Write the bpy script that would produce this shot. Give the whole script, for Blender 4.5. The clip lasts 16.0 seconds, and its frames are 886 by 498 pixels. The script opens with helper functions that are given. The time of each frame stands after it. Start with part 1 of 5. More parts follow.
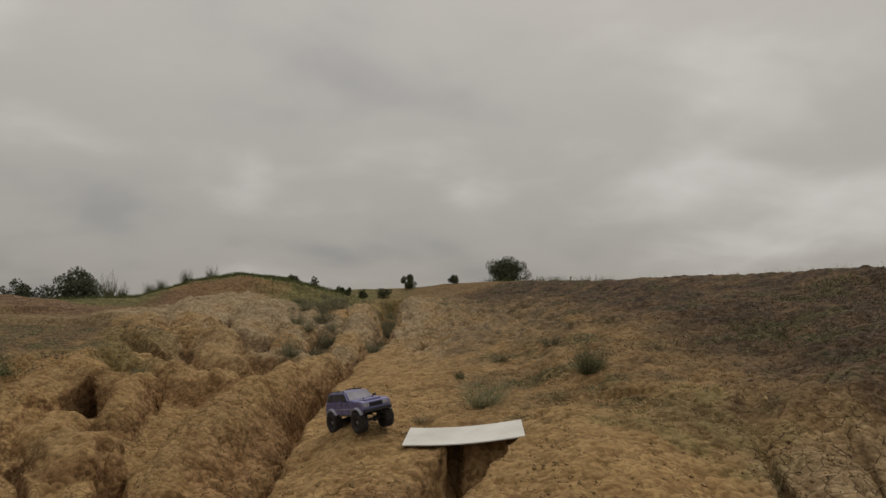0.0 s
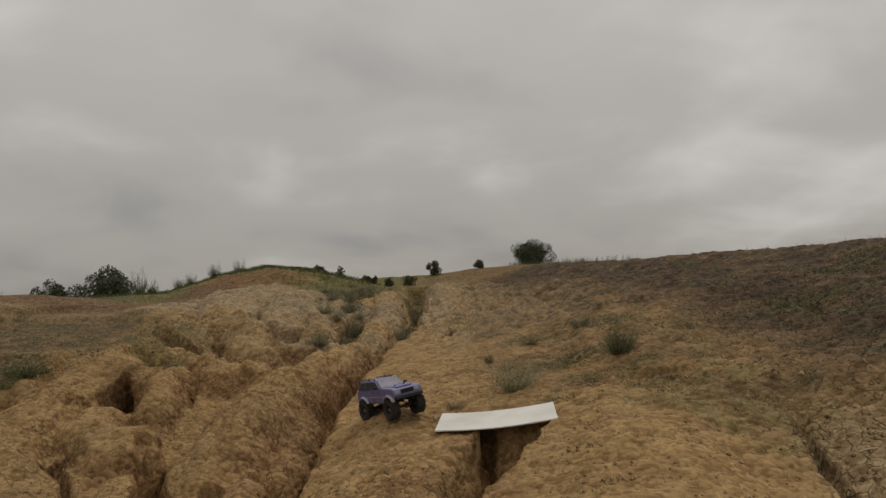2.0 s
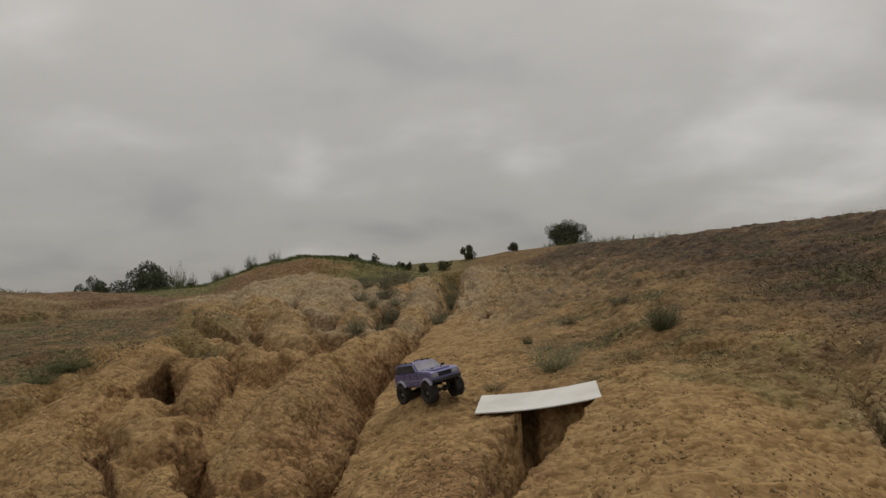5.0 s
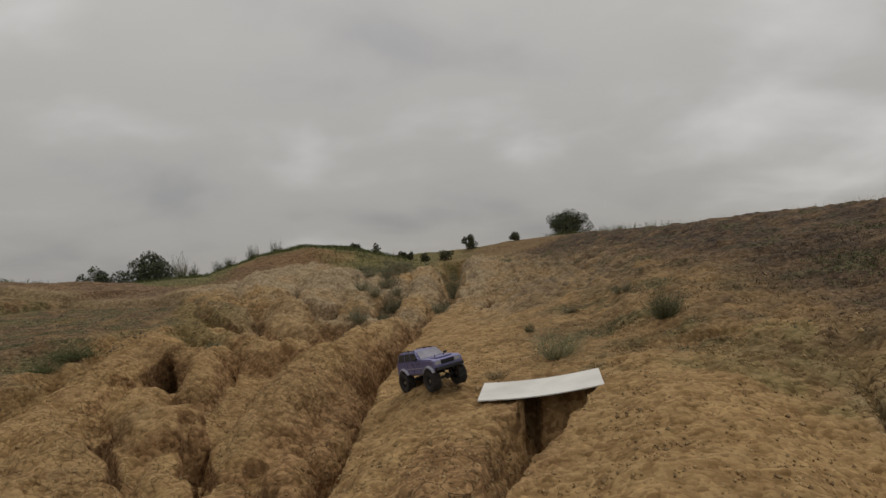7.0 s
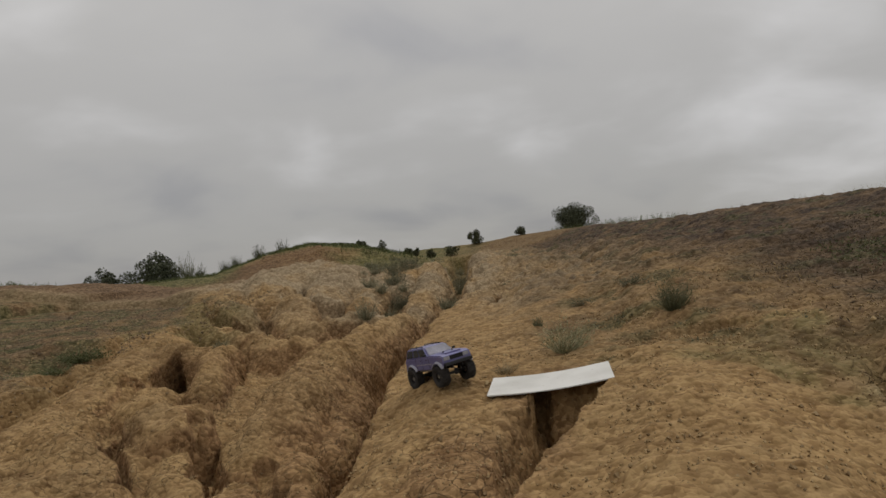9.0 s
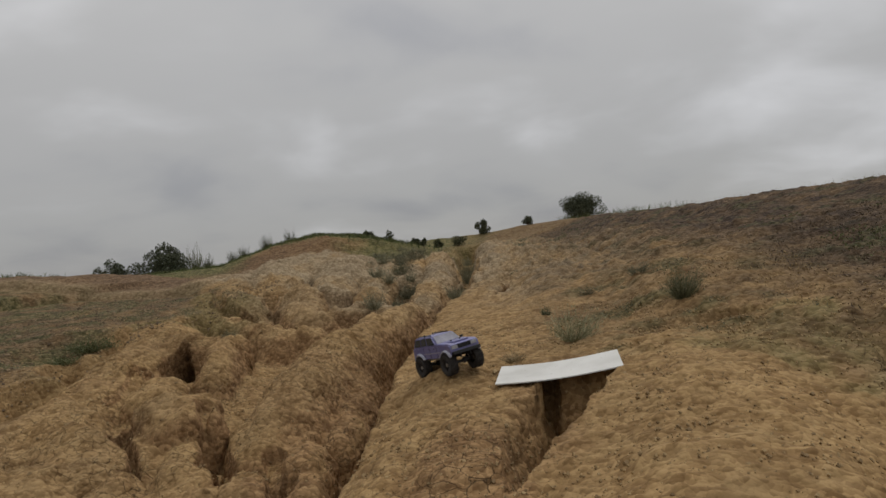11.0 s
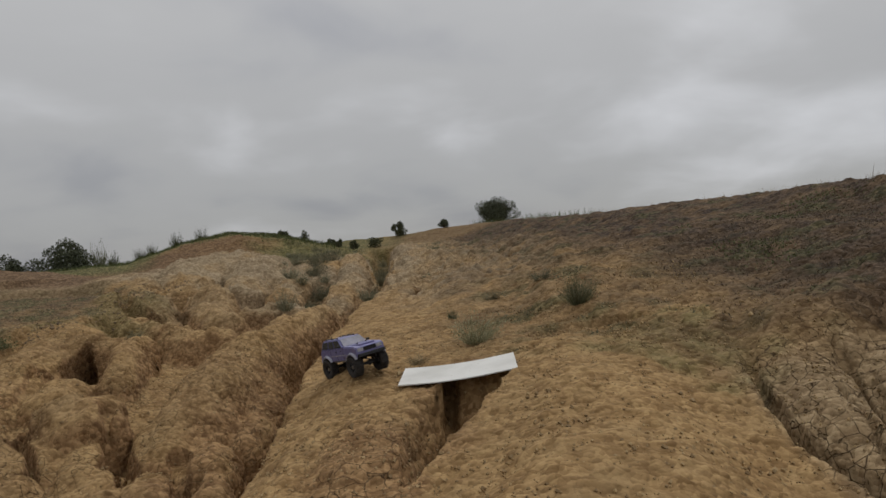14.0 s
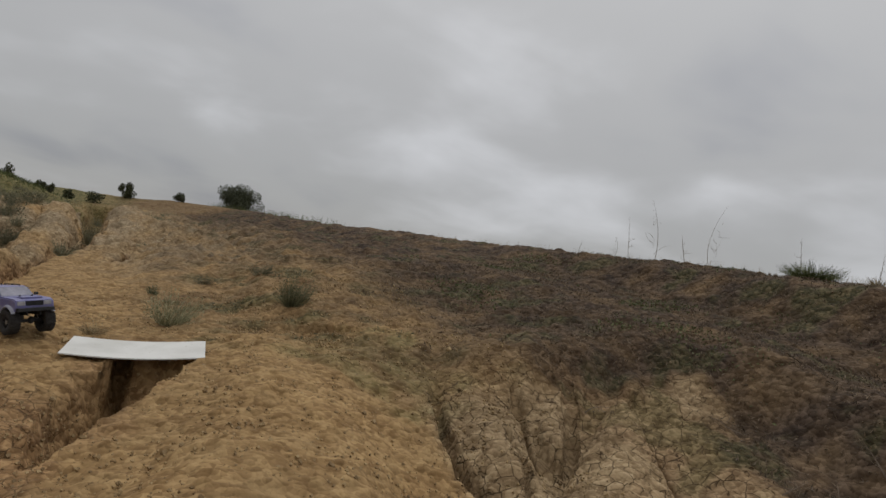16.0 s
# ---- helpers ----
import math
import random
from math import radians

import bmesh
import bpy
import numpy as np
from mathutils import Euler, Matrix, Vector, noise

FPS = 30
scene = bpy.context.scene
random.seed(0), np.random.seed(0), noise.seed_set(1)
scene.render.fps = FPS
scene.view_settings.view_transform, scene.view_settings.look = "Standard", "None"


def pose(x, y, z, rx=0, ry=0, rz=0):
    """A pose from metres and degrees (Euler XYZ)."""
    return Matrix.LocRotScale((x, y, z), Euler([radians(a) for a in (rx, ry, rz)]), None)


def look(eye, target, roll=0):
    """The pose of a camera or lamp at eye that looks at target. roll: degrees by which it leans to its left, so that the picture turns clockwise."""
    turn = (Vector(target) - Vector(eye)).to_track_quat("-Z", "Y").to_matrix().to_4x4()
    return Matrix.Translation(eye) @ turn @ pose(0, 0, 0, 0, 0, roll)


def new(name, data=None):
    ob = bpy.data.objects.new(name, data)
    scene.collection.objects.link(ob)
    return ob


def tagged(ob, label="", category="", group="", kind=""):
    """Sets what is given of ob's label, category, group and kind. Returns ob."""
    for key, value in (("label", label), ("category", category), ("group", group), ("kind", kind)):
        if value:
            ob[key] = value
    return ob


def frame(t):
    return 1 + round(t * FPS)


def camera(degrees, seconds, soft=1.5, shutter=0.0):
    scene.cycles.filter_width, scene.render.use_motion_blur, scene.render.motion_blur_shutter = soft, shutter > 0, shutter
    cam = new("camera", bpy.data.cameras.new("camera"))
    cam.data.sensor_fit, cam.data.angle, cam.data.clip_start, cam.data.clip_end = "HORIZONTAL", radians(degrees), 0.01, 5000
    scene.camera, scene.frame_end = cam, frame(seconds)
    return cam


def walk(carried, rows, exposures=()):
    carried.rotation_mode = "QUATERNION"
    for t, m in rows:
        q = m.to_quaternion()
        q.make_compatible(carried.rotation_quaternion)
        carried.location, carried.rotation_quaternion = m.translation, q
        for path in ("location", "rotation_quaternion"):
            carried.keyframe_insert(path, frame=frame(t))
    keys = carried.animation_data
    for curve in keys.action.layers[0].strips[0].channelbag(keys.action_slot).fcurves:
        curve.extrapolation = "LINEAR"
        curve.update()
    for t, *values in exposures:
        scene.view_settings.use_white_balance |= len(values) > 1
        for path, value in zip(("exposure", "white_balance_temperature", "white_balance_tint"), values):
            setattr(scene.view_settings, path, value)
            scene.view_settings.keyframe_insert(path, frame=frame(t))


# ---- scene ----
cam = camera(63.0, 16.0)
PATH = [
    (0, (0.012, -0.052, 1.613), (0.022, 1.941, 1.786), 0.5),
    (0.5, (0.018, -0.05, 1.61), (0.005, 1.943, 1.767), -1.5),
    (1, (0.01, -0.079, 1.621), (0.027, 1.917, 1.756), -1.1),
    (1.5, (0.007, -0.078, 1.622), (0.011, 1.917, 1.753), -1.1),
    (2, (0.003, -0.036, 1.612), (-0.054, 1.958, 1.746), -1.5),
    (2.5, (0.008, -0.022, 1.609), (-0.059, 1.973, 1.738), -2.1),
    (3, (-0.006, 0.033, 1.597), (-0.151, 2.021, 1.771), -2.5),
    (3.5, (-0.013, 0.057, 1.592), (-0.166, 2.045, 1.751), -3.4),
    (4, (-0.006, 0.07, 1.587), (-0.161, 2.06, 1.724), -3.3),
    (4.5, (-0.002, 0.077, 1.584), (-0.146, 2.069, 1.694), -3.5),
    (5, (-0.002, 0.078, 1.581), (-0.154, 2.069, 1.679), -3.4),
    (7.5, (-0.014, 0.098, 1.568), (-0.175, 2.09, 1.628), -3.6),
    (8, (-0.018, 0.109, 1.567), (-0.194, 2.1, 1.619), -3.8),
    (8.5, (-0.01, 0.106, 1.568), (-0.175, 2.098, 1.62), -4.2),
    (9, (-0.017, 0.108, 1.567), (-0.191, 2.1, 1.627), -4.5),
    (9.5, (-0.029, 0.125, 1.563), (-0.218, 2.115, 1.599), -4.0),
    (12, (-0.018, 0.128, 1.556), (-0.225, 2.117, 1.59), -5.3),
    (12.5, (-0.019, 0.129, 1.557), (-0.229, 2.117, 1.586), -5.5),
    (13, (-0.02, 0.122, 1.555), (-0.223, 2.112, 1.585), -5.7),
    (13.5, (-0.013, 0.097, 1.561), (-0.206, 2.087, 1.601), -5.7),
    (14, (0.053, -0.06, 1.585), (0.084, 1.94, 1.606), -3.7),
    (14.5, (0.064, 0.036, 1.559), (0.435, 2.001, 1.568), 2.7),
    (15, (0.121, 0.092, 1.554), (0.653, 2.019, 1.603), 5.3),
    (15.5, (0.152, 0.106, 1.546), (0.803, 1.996, 1.606), 7.7),
    (16, (0.167, 0.093, 1.543), (0.891, 1.956, 1.626), 9.7),
]
walk(cam, [(t, look(eye, target, roll)) for t, eye, target, roll in PATH],
     [(0, -0.12, 7100, 10), (4, -0.1, 6950, 10), (9, -0.03, 6650, 10), (12, 0.0, 6420, 10), (16, 0.0, 6380, 10)])

# ---------------------------------------------------------------- light
EXPOSURE = 0.0
scene.view_settings.exposure = EXPOSURE
world = bpy.data.worlds.new("overcast_sky")
scene.world = world
world.use_nodes = True


def sky_nodes():
    nt = world.node_tree
    nt.nodes.clear()
    N, L = nt.nodes.new, nt.links.new
    out = N("ShaderNodeOutputWorld")
    sky = N("ShaderNodeTexSky")
    sky.sky_type, sky.sun_disc = "NISHITA", False
    sky.sun_elevation, sky.sun_rotation = radians(50), radians(22)
    clear = N("ShaderNodeBackground")
    clear.inputs["Strength"].default_value = 0.06
    L(sky.outputs[0], clear.inputs[0])
    geo = N("ShaderNodeTexCoord")
    sep = N("ShaderNodeSeparateXYZ")
    L(geo.outputs["Generated"], sep.inputs[0])

    def math_node(op, a, b=None, c=None, clamp=False):
        n = N("ShaderNodeMath")
        n.operation, n.use_clamp = op, clamp
        for i, v in enumerate((a, b, c)):
            if v is None:
                continue
            if isinstance(v, (int, float)):
                n.inputs[i].default_value = v
            else:
                L(v, n.inputs[i])
        return n.outputs[0]

    x, y, z = sep.outputs
    up = math_node("MAXIMUM", z, 0.0)
    # cloud base seen in perspective: directions laid on a flat deck
    den = math_node("ADD", up, 0.3)
    u, v = math_node("DIVIDE", x, den), math_node("DIVIDE", y, den)
    com = N("ShaderNodeCombineXYZ")
    L(u, com.inputs[0]), L(v, com.inputs[1])

    def cloud(scale, detail, rough, dist, off, stretch=(1, 1, 1)):
        mp = N("ShaderNodeMapping")
        mp.inputs["Location"].default_value = off
        mp.inputs["Scale"].default_value = stretch
        L(com.outputs[0], mp.inputs[0])
        n = N("ShaderNodeTexNoise")
        n.inputs["Scale"].default_value = scale
        n.inputs["Detail"].default_value = detail
        n.inputs["Roughness"].default_value = rough
        n.inputs["Distortion"].default_value = dist
        L(mp.outputs[0], n.inputs["Vector"])
        return n.outputs[0]

    big = cloud(1.0, 3, 0.42, 0.2, (3.1, 7.4, 0), (1.0, 0.9, 1))
    mid = cloud(2.6, 4, 0.45, 0.25, (1.7, 0.4, 2), (1, 1, 1))
    mass = math_node("ADD", math_node("MULTIPLY", big, 0.6), math_node("MULTIPLY", mid, 0.4))

    # two thin places in the deck, where the light comes through
    def gap(direction, tight, amount):
        d = Vector(direction).normalized()
        vm = N("ShaderNodeVectorMath")
        vm.operation = "DOT_PRODUCT"
        L(geo.outputs["Generated"], vm.inputs[0])
        vm.inputs[1].default_value = d
        e = math_node("MULTIPLY", math_node("SUBTRACT", 1.0, vm.outputs["Value"]), -tight)
        return math_node("MULTIPLY", math_node("EXPONENT", e), amount)

    thin = None
    for g in SKY_GAPS:
        s = gap(*g)
        thin = s if thin is None else math_node("ADD", thin, s)
    mass = math_node("ADD", mass, thin)
    ramp = N("ShaderNodeValToRGB")
    ramp.color_ramp.interpolation = "EASE"
    e = ramp.color_ramp.elements
    e[0].position, e[0].color = 0.32, (0.268, 0.270, 0.283, 1)
    e[1].position, e[1].color = 0.78, (0.56, 0.56, 0.57, 1)
    m = e.new(0.52)
    m.color = (0.352, 0.349, 0.345, 1)
    L(mass, ramp.inputs[0])
    # overcast deck: brighter towards the zenith
    lum = math_node("MULTIPLY_ADD", up, 1.3, 0.96)
    deck = N("ShaderNodeBackground")
    L(ramp.outputs[0], deck.inputs[0])
    L(lum, deck.inputs[1])
    mix = N("ShaderNodeMixShader")
    mix.inputs[0].default_value = 0.94
    L(clear.outputs[0], mix.inputs[1]), L(deck.outputs[0], mix.inputs[2])
    L(mix.outputs[0], out.inputs[0])


SKY_GAPS = [((0.38, 1, 0.29), 500.0, 0.05), ((0.36, 1, 0.27), 60.0, 0.05), ((-0.33, 1, 0.165), 200.0, 0.07), ((0.25, 1, 0.17), 60.0, 0.04), ((0.96, 1, 0.24), 12.0, 0.10)]
sky_nodes()
sun = new("sun", bpy.data.lights.new("sun", "SUN"))
sun.data.energy, sun.data.angle, sun.data.color = 0.75, radians(35), (1.0, 0.96, 0.9)
sun.matrix_world = look((2.0, 5.0, 6.5), (0, 0, 0))


# ---------------------------------------------------------------- materials
def material(name, rough=0.9, metal=0.0, spec=0.3):
    m = bpy.data.materials.new(name)
    m.use_nodes = True
    b = m.node_tree.nodes["Principled BSDF"]
    b.inputs["Roughness"].default_value = rough
    b.inputs["Metallic"].default_value = metal
    b.inputs["Specular IOR Level"].default_value = spec
    return m, m.node_tree.nodes, m.node_tree.links, b


def noise_tex(nodes, links, scale, detail=4.0, rough=0.6, coord="Object"):
    c = nodes.new("ShaderNodeTexCoord")
    n = nodes.new("ShaderNodeTexNoise")
    n.inputs["Scale"].default_value, n.inputs["Detail"].default_value, n.inputs["Roughness"].default_value = scale, detail, rough
    links.new(c.outputs[coord], n.inputs["Vector"])
    return n.outputs[0]


def ramp(nodes, links, fac, stops):
    r = nodes.new("ShaderNodeValToRGB")
    e = r.color_ramp.elements
    e[0].position, e[0].color = stops[0][0], (*stops[0][1], 1)
    e[1].position, e[1].color = stops[-1][0], (*stops[-1][1], 1)
    for p, c in stops[1:-1]:
        e.new(p).color = (*c, 1)
    links.new(fac, r.inputs[0])
    return r.outputs[0]


def mix_colour(nodes, links, fac, a, b, mode="MIX"):
    m = nodes.new("ShaderNodeMix")
    m.data_type, m.blend_type = "RGBA", mode
    for socket, v in ((m.inputs["Factor"], fac), (m.inputs["A"], a), (m.inputs["B"], b)):
        if isinstance(v, bpy.types.NodeSocket):
            links.new(v, socket)
        elif isinstance(v, tuple):
            socket.default_value = (*v, 1)
        else:
            socket.default_value = v
    return m.outputs["Result"]


def bump(nodes, links, bsdf, height, strength, distance):
    b = nodes.new("ShaderNodeBump")
    b.inputs["Strength"].default_value, b.inputs["Distance"].default_value = strength, distance
    links.new(height, b.inputs["Height"])
    links.new(b.outputs[0], bsdf.inputs["Normal"])
    return b


def plain(name, colour, rough=0.8, metal=0.0, spec=0.3, vary=0.15, scale=30.0):
    m, n, l, b = material(name, rough, metal, spec)
    f = noise_tex(n, l, scale)
    lo, hi = (tuple(max(0.0, c * k) for c in colour) for k in (1 - vary, 1 + vary))
    l.new(ramp(n, l, f, [(0.35, lo), (0.65, hi)]), b.inputs["Base Color"])
    return m


def soil_material():
    """Loamy badland soil: ochre loam, pale clay, dark topsoil and a thin green cover, mixed by the zones laid on the sheet."""
    m, n, l, b = material("badland_soil", 0.96, 0.0, 0.12)
    att = {}
    for a in ("pale", "dark", "green", "rust_shade"):
        t = n.new("ShaderNodeAttribute")
        t.attribute_name = a
        att[a] = t.outputs["Fac"]
    co = n.new("ShaderNodeTexCoord")
    warp = n.new("ShaderNodeTexNoise")
    warp.inputs["Scale"].default_value, warp.inputs["Detail"].default_value = 11.0, 1.0
    l.new(co.outputs["Object"], warp.inputs["Vector"])
    add = n.new("ShaderNodeVectorMath")
    add.operation = "MULTIPLY_ADD"
    l.new(warp.outputs["Color"], add.inputs[0])
    add.inputs[1].default_value = (0.012, 0.012, 0.012)
    l.new(co.outputs["Object"], add.inputs[2])

    def cells(scale):
        """Crumbs of soil: the distance to their middles, and a tone for each."""
        v = n.new("ShaderNodeTexVoronoi")
        v.inputs["Scale"].default_value, v.inputs["Randomness"].default_value = scale, 1.0
        l.new(add.outputs[0], v.inputs["Vector"])
        c = n.new("ShaderNodeSeparateColor")
        l.new(v.outputs["Color"], c.inputs[0])
        return v.outputs["Distance"], c.outputs[0]

    def weighed(a, k, b_in):
        w = n.new("ShaderNodeMath")
        w.operation = "MULTIPLY_ADD"
        l.new(a, w.inputs[0])
        w.inputs[1].default_value = k
        if isinstance(b_in, float):
            w.inputs[2].default_value = b_in
        else:
            l.new(b_in, w.inputs[2])
        return w.outputs[0]

    mid, wide, speck = noise_tex(n, l, 6.0, 2, 0.5), noise_tex(n, l, 1.3, 4, 0.6), noise_tex(n, l, 48, 2, 0.5)
    (far_s, tone_s), (far_m, tone_m), far_l = cells(38.0), cells(17.0), cells(6.5)[0]
    fine = weighed(tone_s, 0.42, weighed(tone_m, 0.32, weighed(mid, 0.26, 0.0)))
    ochre = ramp(n, l, fine, [(0.28, (0.215, 0.131, 0.058)), (0.5, (0.31, 0.20, 0.092)), (0.72, (0.405, 0.272, 0.13))])
    ochre = mix_colour(n, l, ramp(n, l, mid, [(0.45, (0, 0, 0)), (0.75, (0.38, 0.38, 0.38))]), ochre, (0.37, 0.262, 0.132), "MIX")
    ochre = mix_colour(n, l, ramp(n, l, mid, [(0.28, (0.38, 0.38, 0.38)), (0.46, (0, 0, 0))]), ochre, (0.21, 0.13, 0.058), "MIX")
    pale = ramp(n, l, fine, [(0.28, (0.235, 0.175, 0.108)), (0.55, (0.33, 0.257, 0.165)), (0.8, (0.42, 0.34, 0.226))])
    dark = ramp(n, l, fine, [(0.3, (0.036, 0.026, 0.020)), (0.52, (0.064, 0.046, 0.035)), (0.72, (0.108, 0.079, 0.061))])
    # red-brown soil, whose darker tone also stands for shade on steep walls
    rust_shade = ramp(n, l, fine, [(0.3, (0.135, 0.073, 0.037)), (0.52, (0.235, 0.135, 0.068)), (0.72, (0.345, 0.21, 0.108))])
    green = ramp(n, l, fine, [(0.3, (0.055, 0.06, 0.022)), (0.55, (0.125, 0.125, 0.05)), (0.75, (0.22, 0.19, 0.09))])
    col = mix_colour(n, l, att["pale"], ochre, pale)
    col = mix_colour(n, l, att["rust_shade"], col, rust_shade)
    col = mix_colour(n, l, att["dark"], col, dark)
    col = mix_colour(n, l, att["green"], col, green)
    tone = ramp(n, l, wide, [(0.3, (0.82, 0.8, 0.78)), (0.7, (1.12, 1.1, 1.06))])
    col = mix_colour(n, l, 1.0, col, tone, "MULTIPLY")
    spot = ramp(n, l, speck, [(0.33, (0.45, 0.42, 0.39)), (0.40, (1, 1, 1))])
    col = mix_colour(n, l, 0.28, col, spot, "MULTIPLY")
    vor = n.new("ShaderNodeTexVoronoi")
    vor.feature = "DISTANCE_TO_EDGE"
    vor.inputs["Scale"].default_value = 12.0
    l.new(add.outputs[0], vor.inputs["Vector"])
    crack = n.new("ShaderNodeMapRange")
    crack.inputs["From Min"].default_value, crack.inputs["From Max"].default_value = 0.006, 0.03
    crack.inputs["To Min"].default_value, crack.inputs["To Max"].default_value = 1.0, 0.0
    l.new(vor.outputs["Distance"], crack.inputs["Value"])
    zone = n.new("ShaderNodeAttribute")
    zone.attribute_name = "seam"
    gate = n.new("ShaderNodeMath")
    gate.operation = "MULTIPLY"
    worn = n.new("ShaderNodeMath")
    worn.operation = "MULTIPLY"
    l.new(ramp(n, l, mid, [(0.32, (0.2, 0.2, 0.2)), (0.52, (1, 1, 1))]), worn.inputs[0])
    l.new(zone.outputs["Fac"], worn.inputs[1])
    l.new(crack.outputs[0], gate.inputs[0])
    l.new(worn.outputs[0], gate.inputs[1])
    col = mix_colour(n, l, gate.outputs[0], col, (0.075, 0.048, 0.027))
    l.new(col, b.inputs["Base Color"])
    h = weighed(far_s, -0.45, 1.0)
    h = weighed(far_m, -1.0, h)
    h = weighed(far_l, -0.5, h)
    h = weighed(gate.outputs[0], -1.0, h)
    bump(n, l, b, h, 0.6, 0.03)
    return m


SOIL = soil_material()


def leaf_material(name, dark, light):
    m, n, l, b = material(name, 0.75, 0.0, 0.25)
    r = n.new("ShaderNodeNewGeometry")
    l.new(ramp(n, l, r.outputs["Random Per Island"], [(0.0, dark), (1.0, light)]), b.inputs["Base Color"])
    return m


# ---------------------------------------------------------------- relief of the ground
SHUFFLE = np.random.RandomState(5).permutation(4096)
SHUFFLE = np.concatenate([SHUFFLE, SHUFFLE]).astype(np.int32)
COS, SIN = np.cos(np.arange(4096) * 2.39996), np.sin(np.arange(4096) * 2.39996)
BALL = np.random.RandomState(6).normal(size=(3, 4096))
BALL /= np.linalg.norm(BALL, axis=0)


def lattice(ix, iy, seed, iz=None):
    h = SHUFFLE[(ix + seed * 131) & 4095]
    h = SHUFFLE[h + (iy & 4095)]
    return h if iz is None else SHUFFLE[h + (iz & 4095)]


def gradient_noise(x, y, seed=0):
    xf, yf = np.floor(x), np.floor(y)
    fx, fy = x - xf, y - yf
    xi, yi = xf.astype(np.int32), yf.astype(np.int32)
    u, v = fx * fx * fx * (fx * (fx * 6 - 15) + 10), fy * fy * fy * (fy * (fy * 6 - 15) + 10)
    total = 0.0
    for cx in (0, 1):
        for cy in (0, 1):
            a = lattice(xi + cx, yi + cy, seed)
            g = COS[a] * (fx - cx) + SIN[a] * (fy - cy)
            total = total + g * (u if cx else 1 - u) * (v if cy else 1 - v)
    return total * 1.5


def solid_noise(p, seed=0):
    f0 = [np.floor(c) for c in p]
    f = [c - g for c, g in zip(p, f0)]
    i = [g.astype(np.int32) for g in f0]
    w = [t * t * (3 - 2 * t) for t in f]
    total = 0.0
    for cx in (0, 1):
        for cy in (0, 1):
            for cz in (0, 1):
                a = lattice(i[0] + cx, i[1] + cy, seed, i[2] + cz)
                g = BALL[0][a] * (f[0] - cx) + BALL[1][a] * (f[1] - cy) + BALL[2][a] * (f[2] - cz)
                total = total + g * (w[0] if cx else 1 - w[0]) * (w[1] if cy else 1 - w[1]) * (w[2] if cz else 1 - w[2])
    return total * 1.5


def solid_layers(p, size, octaves, seed=0, gain=0.5):
    total, amp, f = 0.0, 1.0, 1.0 / size
    for o in range(octaves):
        total = total + amp * solid_noise([c * f + 7.7 * o for c in p], seed + o)
        amp, f = amp * gain, f * 2.03
    return total


def solid_cells(p, size, seed=0):
    """Distance to the nearest wall between cells of clay, in cells."""
    p = [c / size for c in p]
    f0 = [np.floor(c) for c in p]
    i = [g.astype(np.int32) for g in f0]
    near, next_near = np.full(p[0].shape, 9.0), np.full(p[0].shape, 9.0)
    for cx in (-1, 0, 1):
        for cy in (-1, 0, 1):
            for cz in (-1, 0, 1):
                a = lattice(i[0] + cx, i[1] + cy, seed, i[2] + cz)
                d = (f0[0] + cx + 0.5 + 0.45 * BALL[0][a] - p[0]) ** 2 + (f0[1] + cy + 0.5 + 0.45 * BALL[1][a] - p[1]) ** 2 + (f0[2] + cz + 0.5 + 0.45 * BALL[2][a] - p[2]) ** 2
                next_near = np.minimum(next_near, np.maximum(near, d))
                near = np.minimum(near, d)
    return np.sqrt(next_near) - np.sqrt(near)


def layered(x, y, size, octaves=4, seed=0, gain=0.5, billow=False):
    total, amp, f = np.zeros_like(x), 1.0, 1.0 / size
    for o in range(octaves):
        g = gradient_noise(x * f + 17.3 * o, y * f - 9.1 * o, seed + o)
        total += amp * (np.abs(g) if billow else g)
        amp, f = amp * gain, f * 2.03
    return total


def step(a, b, v):
    t = np.clip((v - a) / (b - a), 0, 1)
    return t * t * (3 - 2 * t)


def along(x, y, line):
    """Distance to a polyline, and its further columns where it is nearest."""
    best = np.full(x.shape, 1e9)
    vals = [np.zeros(x.shape) for _ in line[0][2:]]
    for a, b in zip(line, line[1:]):
        ex, ey = b[0] - a[0], b[1] - a[1]
        t = np.clip(((x - a[0]) * ex + (y - a[1]) * ey) / (ex * ex + ey * ey), 0, 1)
        d = np.hypot(x - a[0] - t * ex, y - a[1] - t * ey)
        closer = d < best
        best = np.where(closer, d, best)
        for i in range(len(vals)):
            vals[i] = np.where(closer, a[2 + i] + t * (b[2 + i] - a[2 + i]), vals[i])
    return (best, *vals)


CRESTS, RIDGES, GULLIES = [], [], []


def crest(*line):
    """A break line of the land, as x, y, height."""
    CRESTS.append(line)


def ridge(*line):
    """A rounded loaf of clay along a line, as x, y, height, half width and fall of its flanks."""
    RIDGES.append(line)


def gully(*line):
    """A cut along a line, as x, y, depth, half width."""
    GULLIES.append(line)


# sandy mound and the bank behind the board
crest((0.2, 0.6, 0.35), (0.45, 1.4, 0.6), (0.53, 2.22, 0.79), (0.64, 2.76, 0.87), (0.69, 3.18, 0.93), (0.70, 3.71, 0.985), (0.95, 4.3, 1.06))
crest((0.0, 2.75, 0.725), (0.14, 3.1, 0.78), (0.24, 3.3, 0.82), (0.31, 3.45, 0.865), (0.40, 3.6, 0.89), (0.53, 3.85, 0.945), (0.45, 4.3, 0.955), (0.0, 4.38, 0.92))
crest((-0.22, 2.75, 0.70), (-0.2, 3.1, 0.72), (-0.22, 3.6, 0.82), (-0.21, 3.95, 0.885))
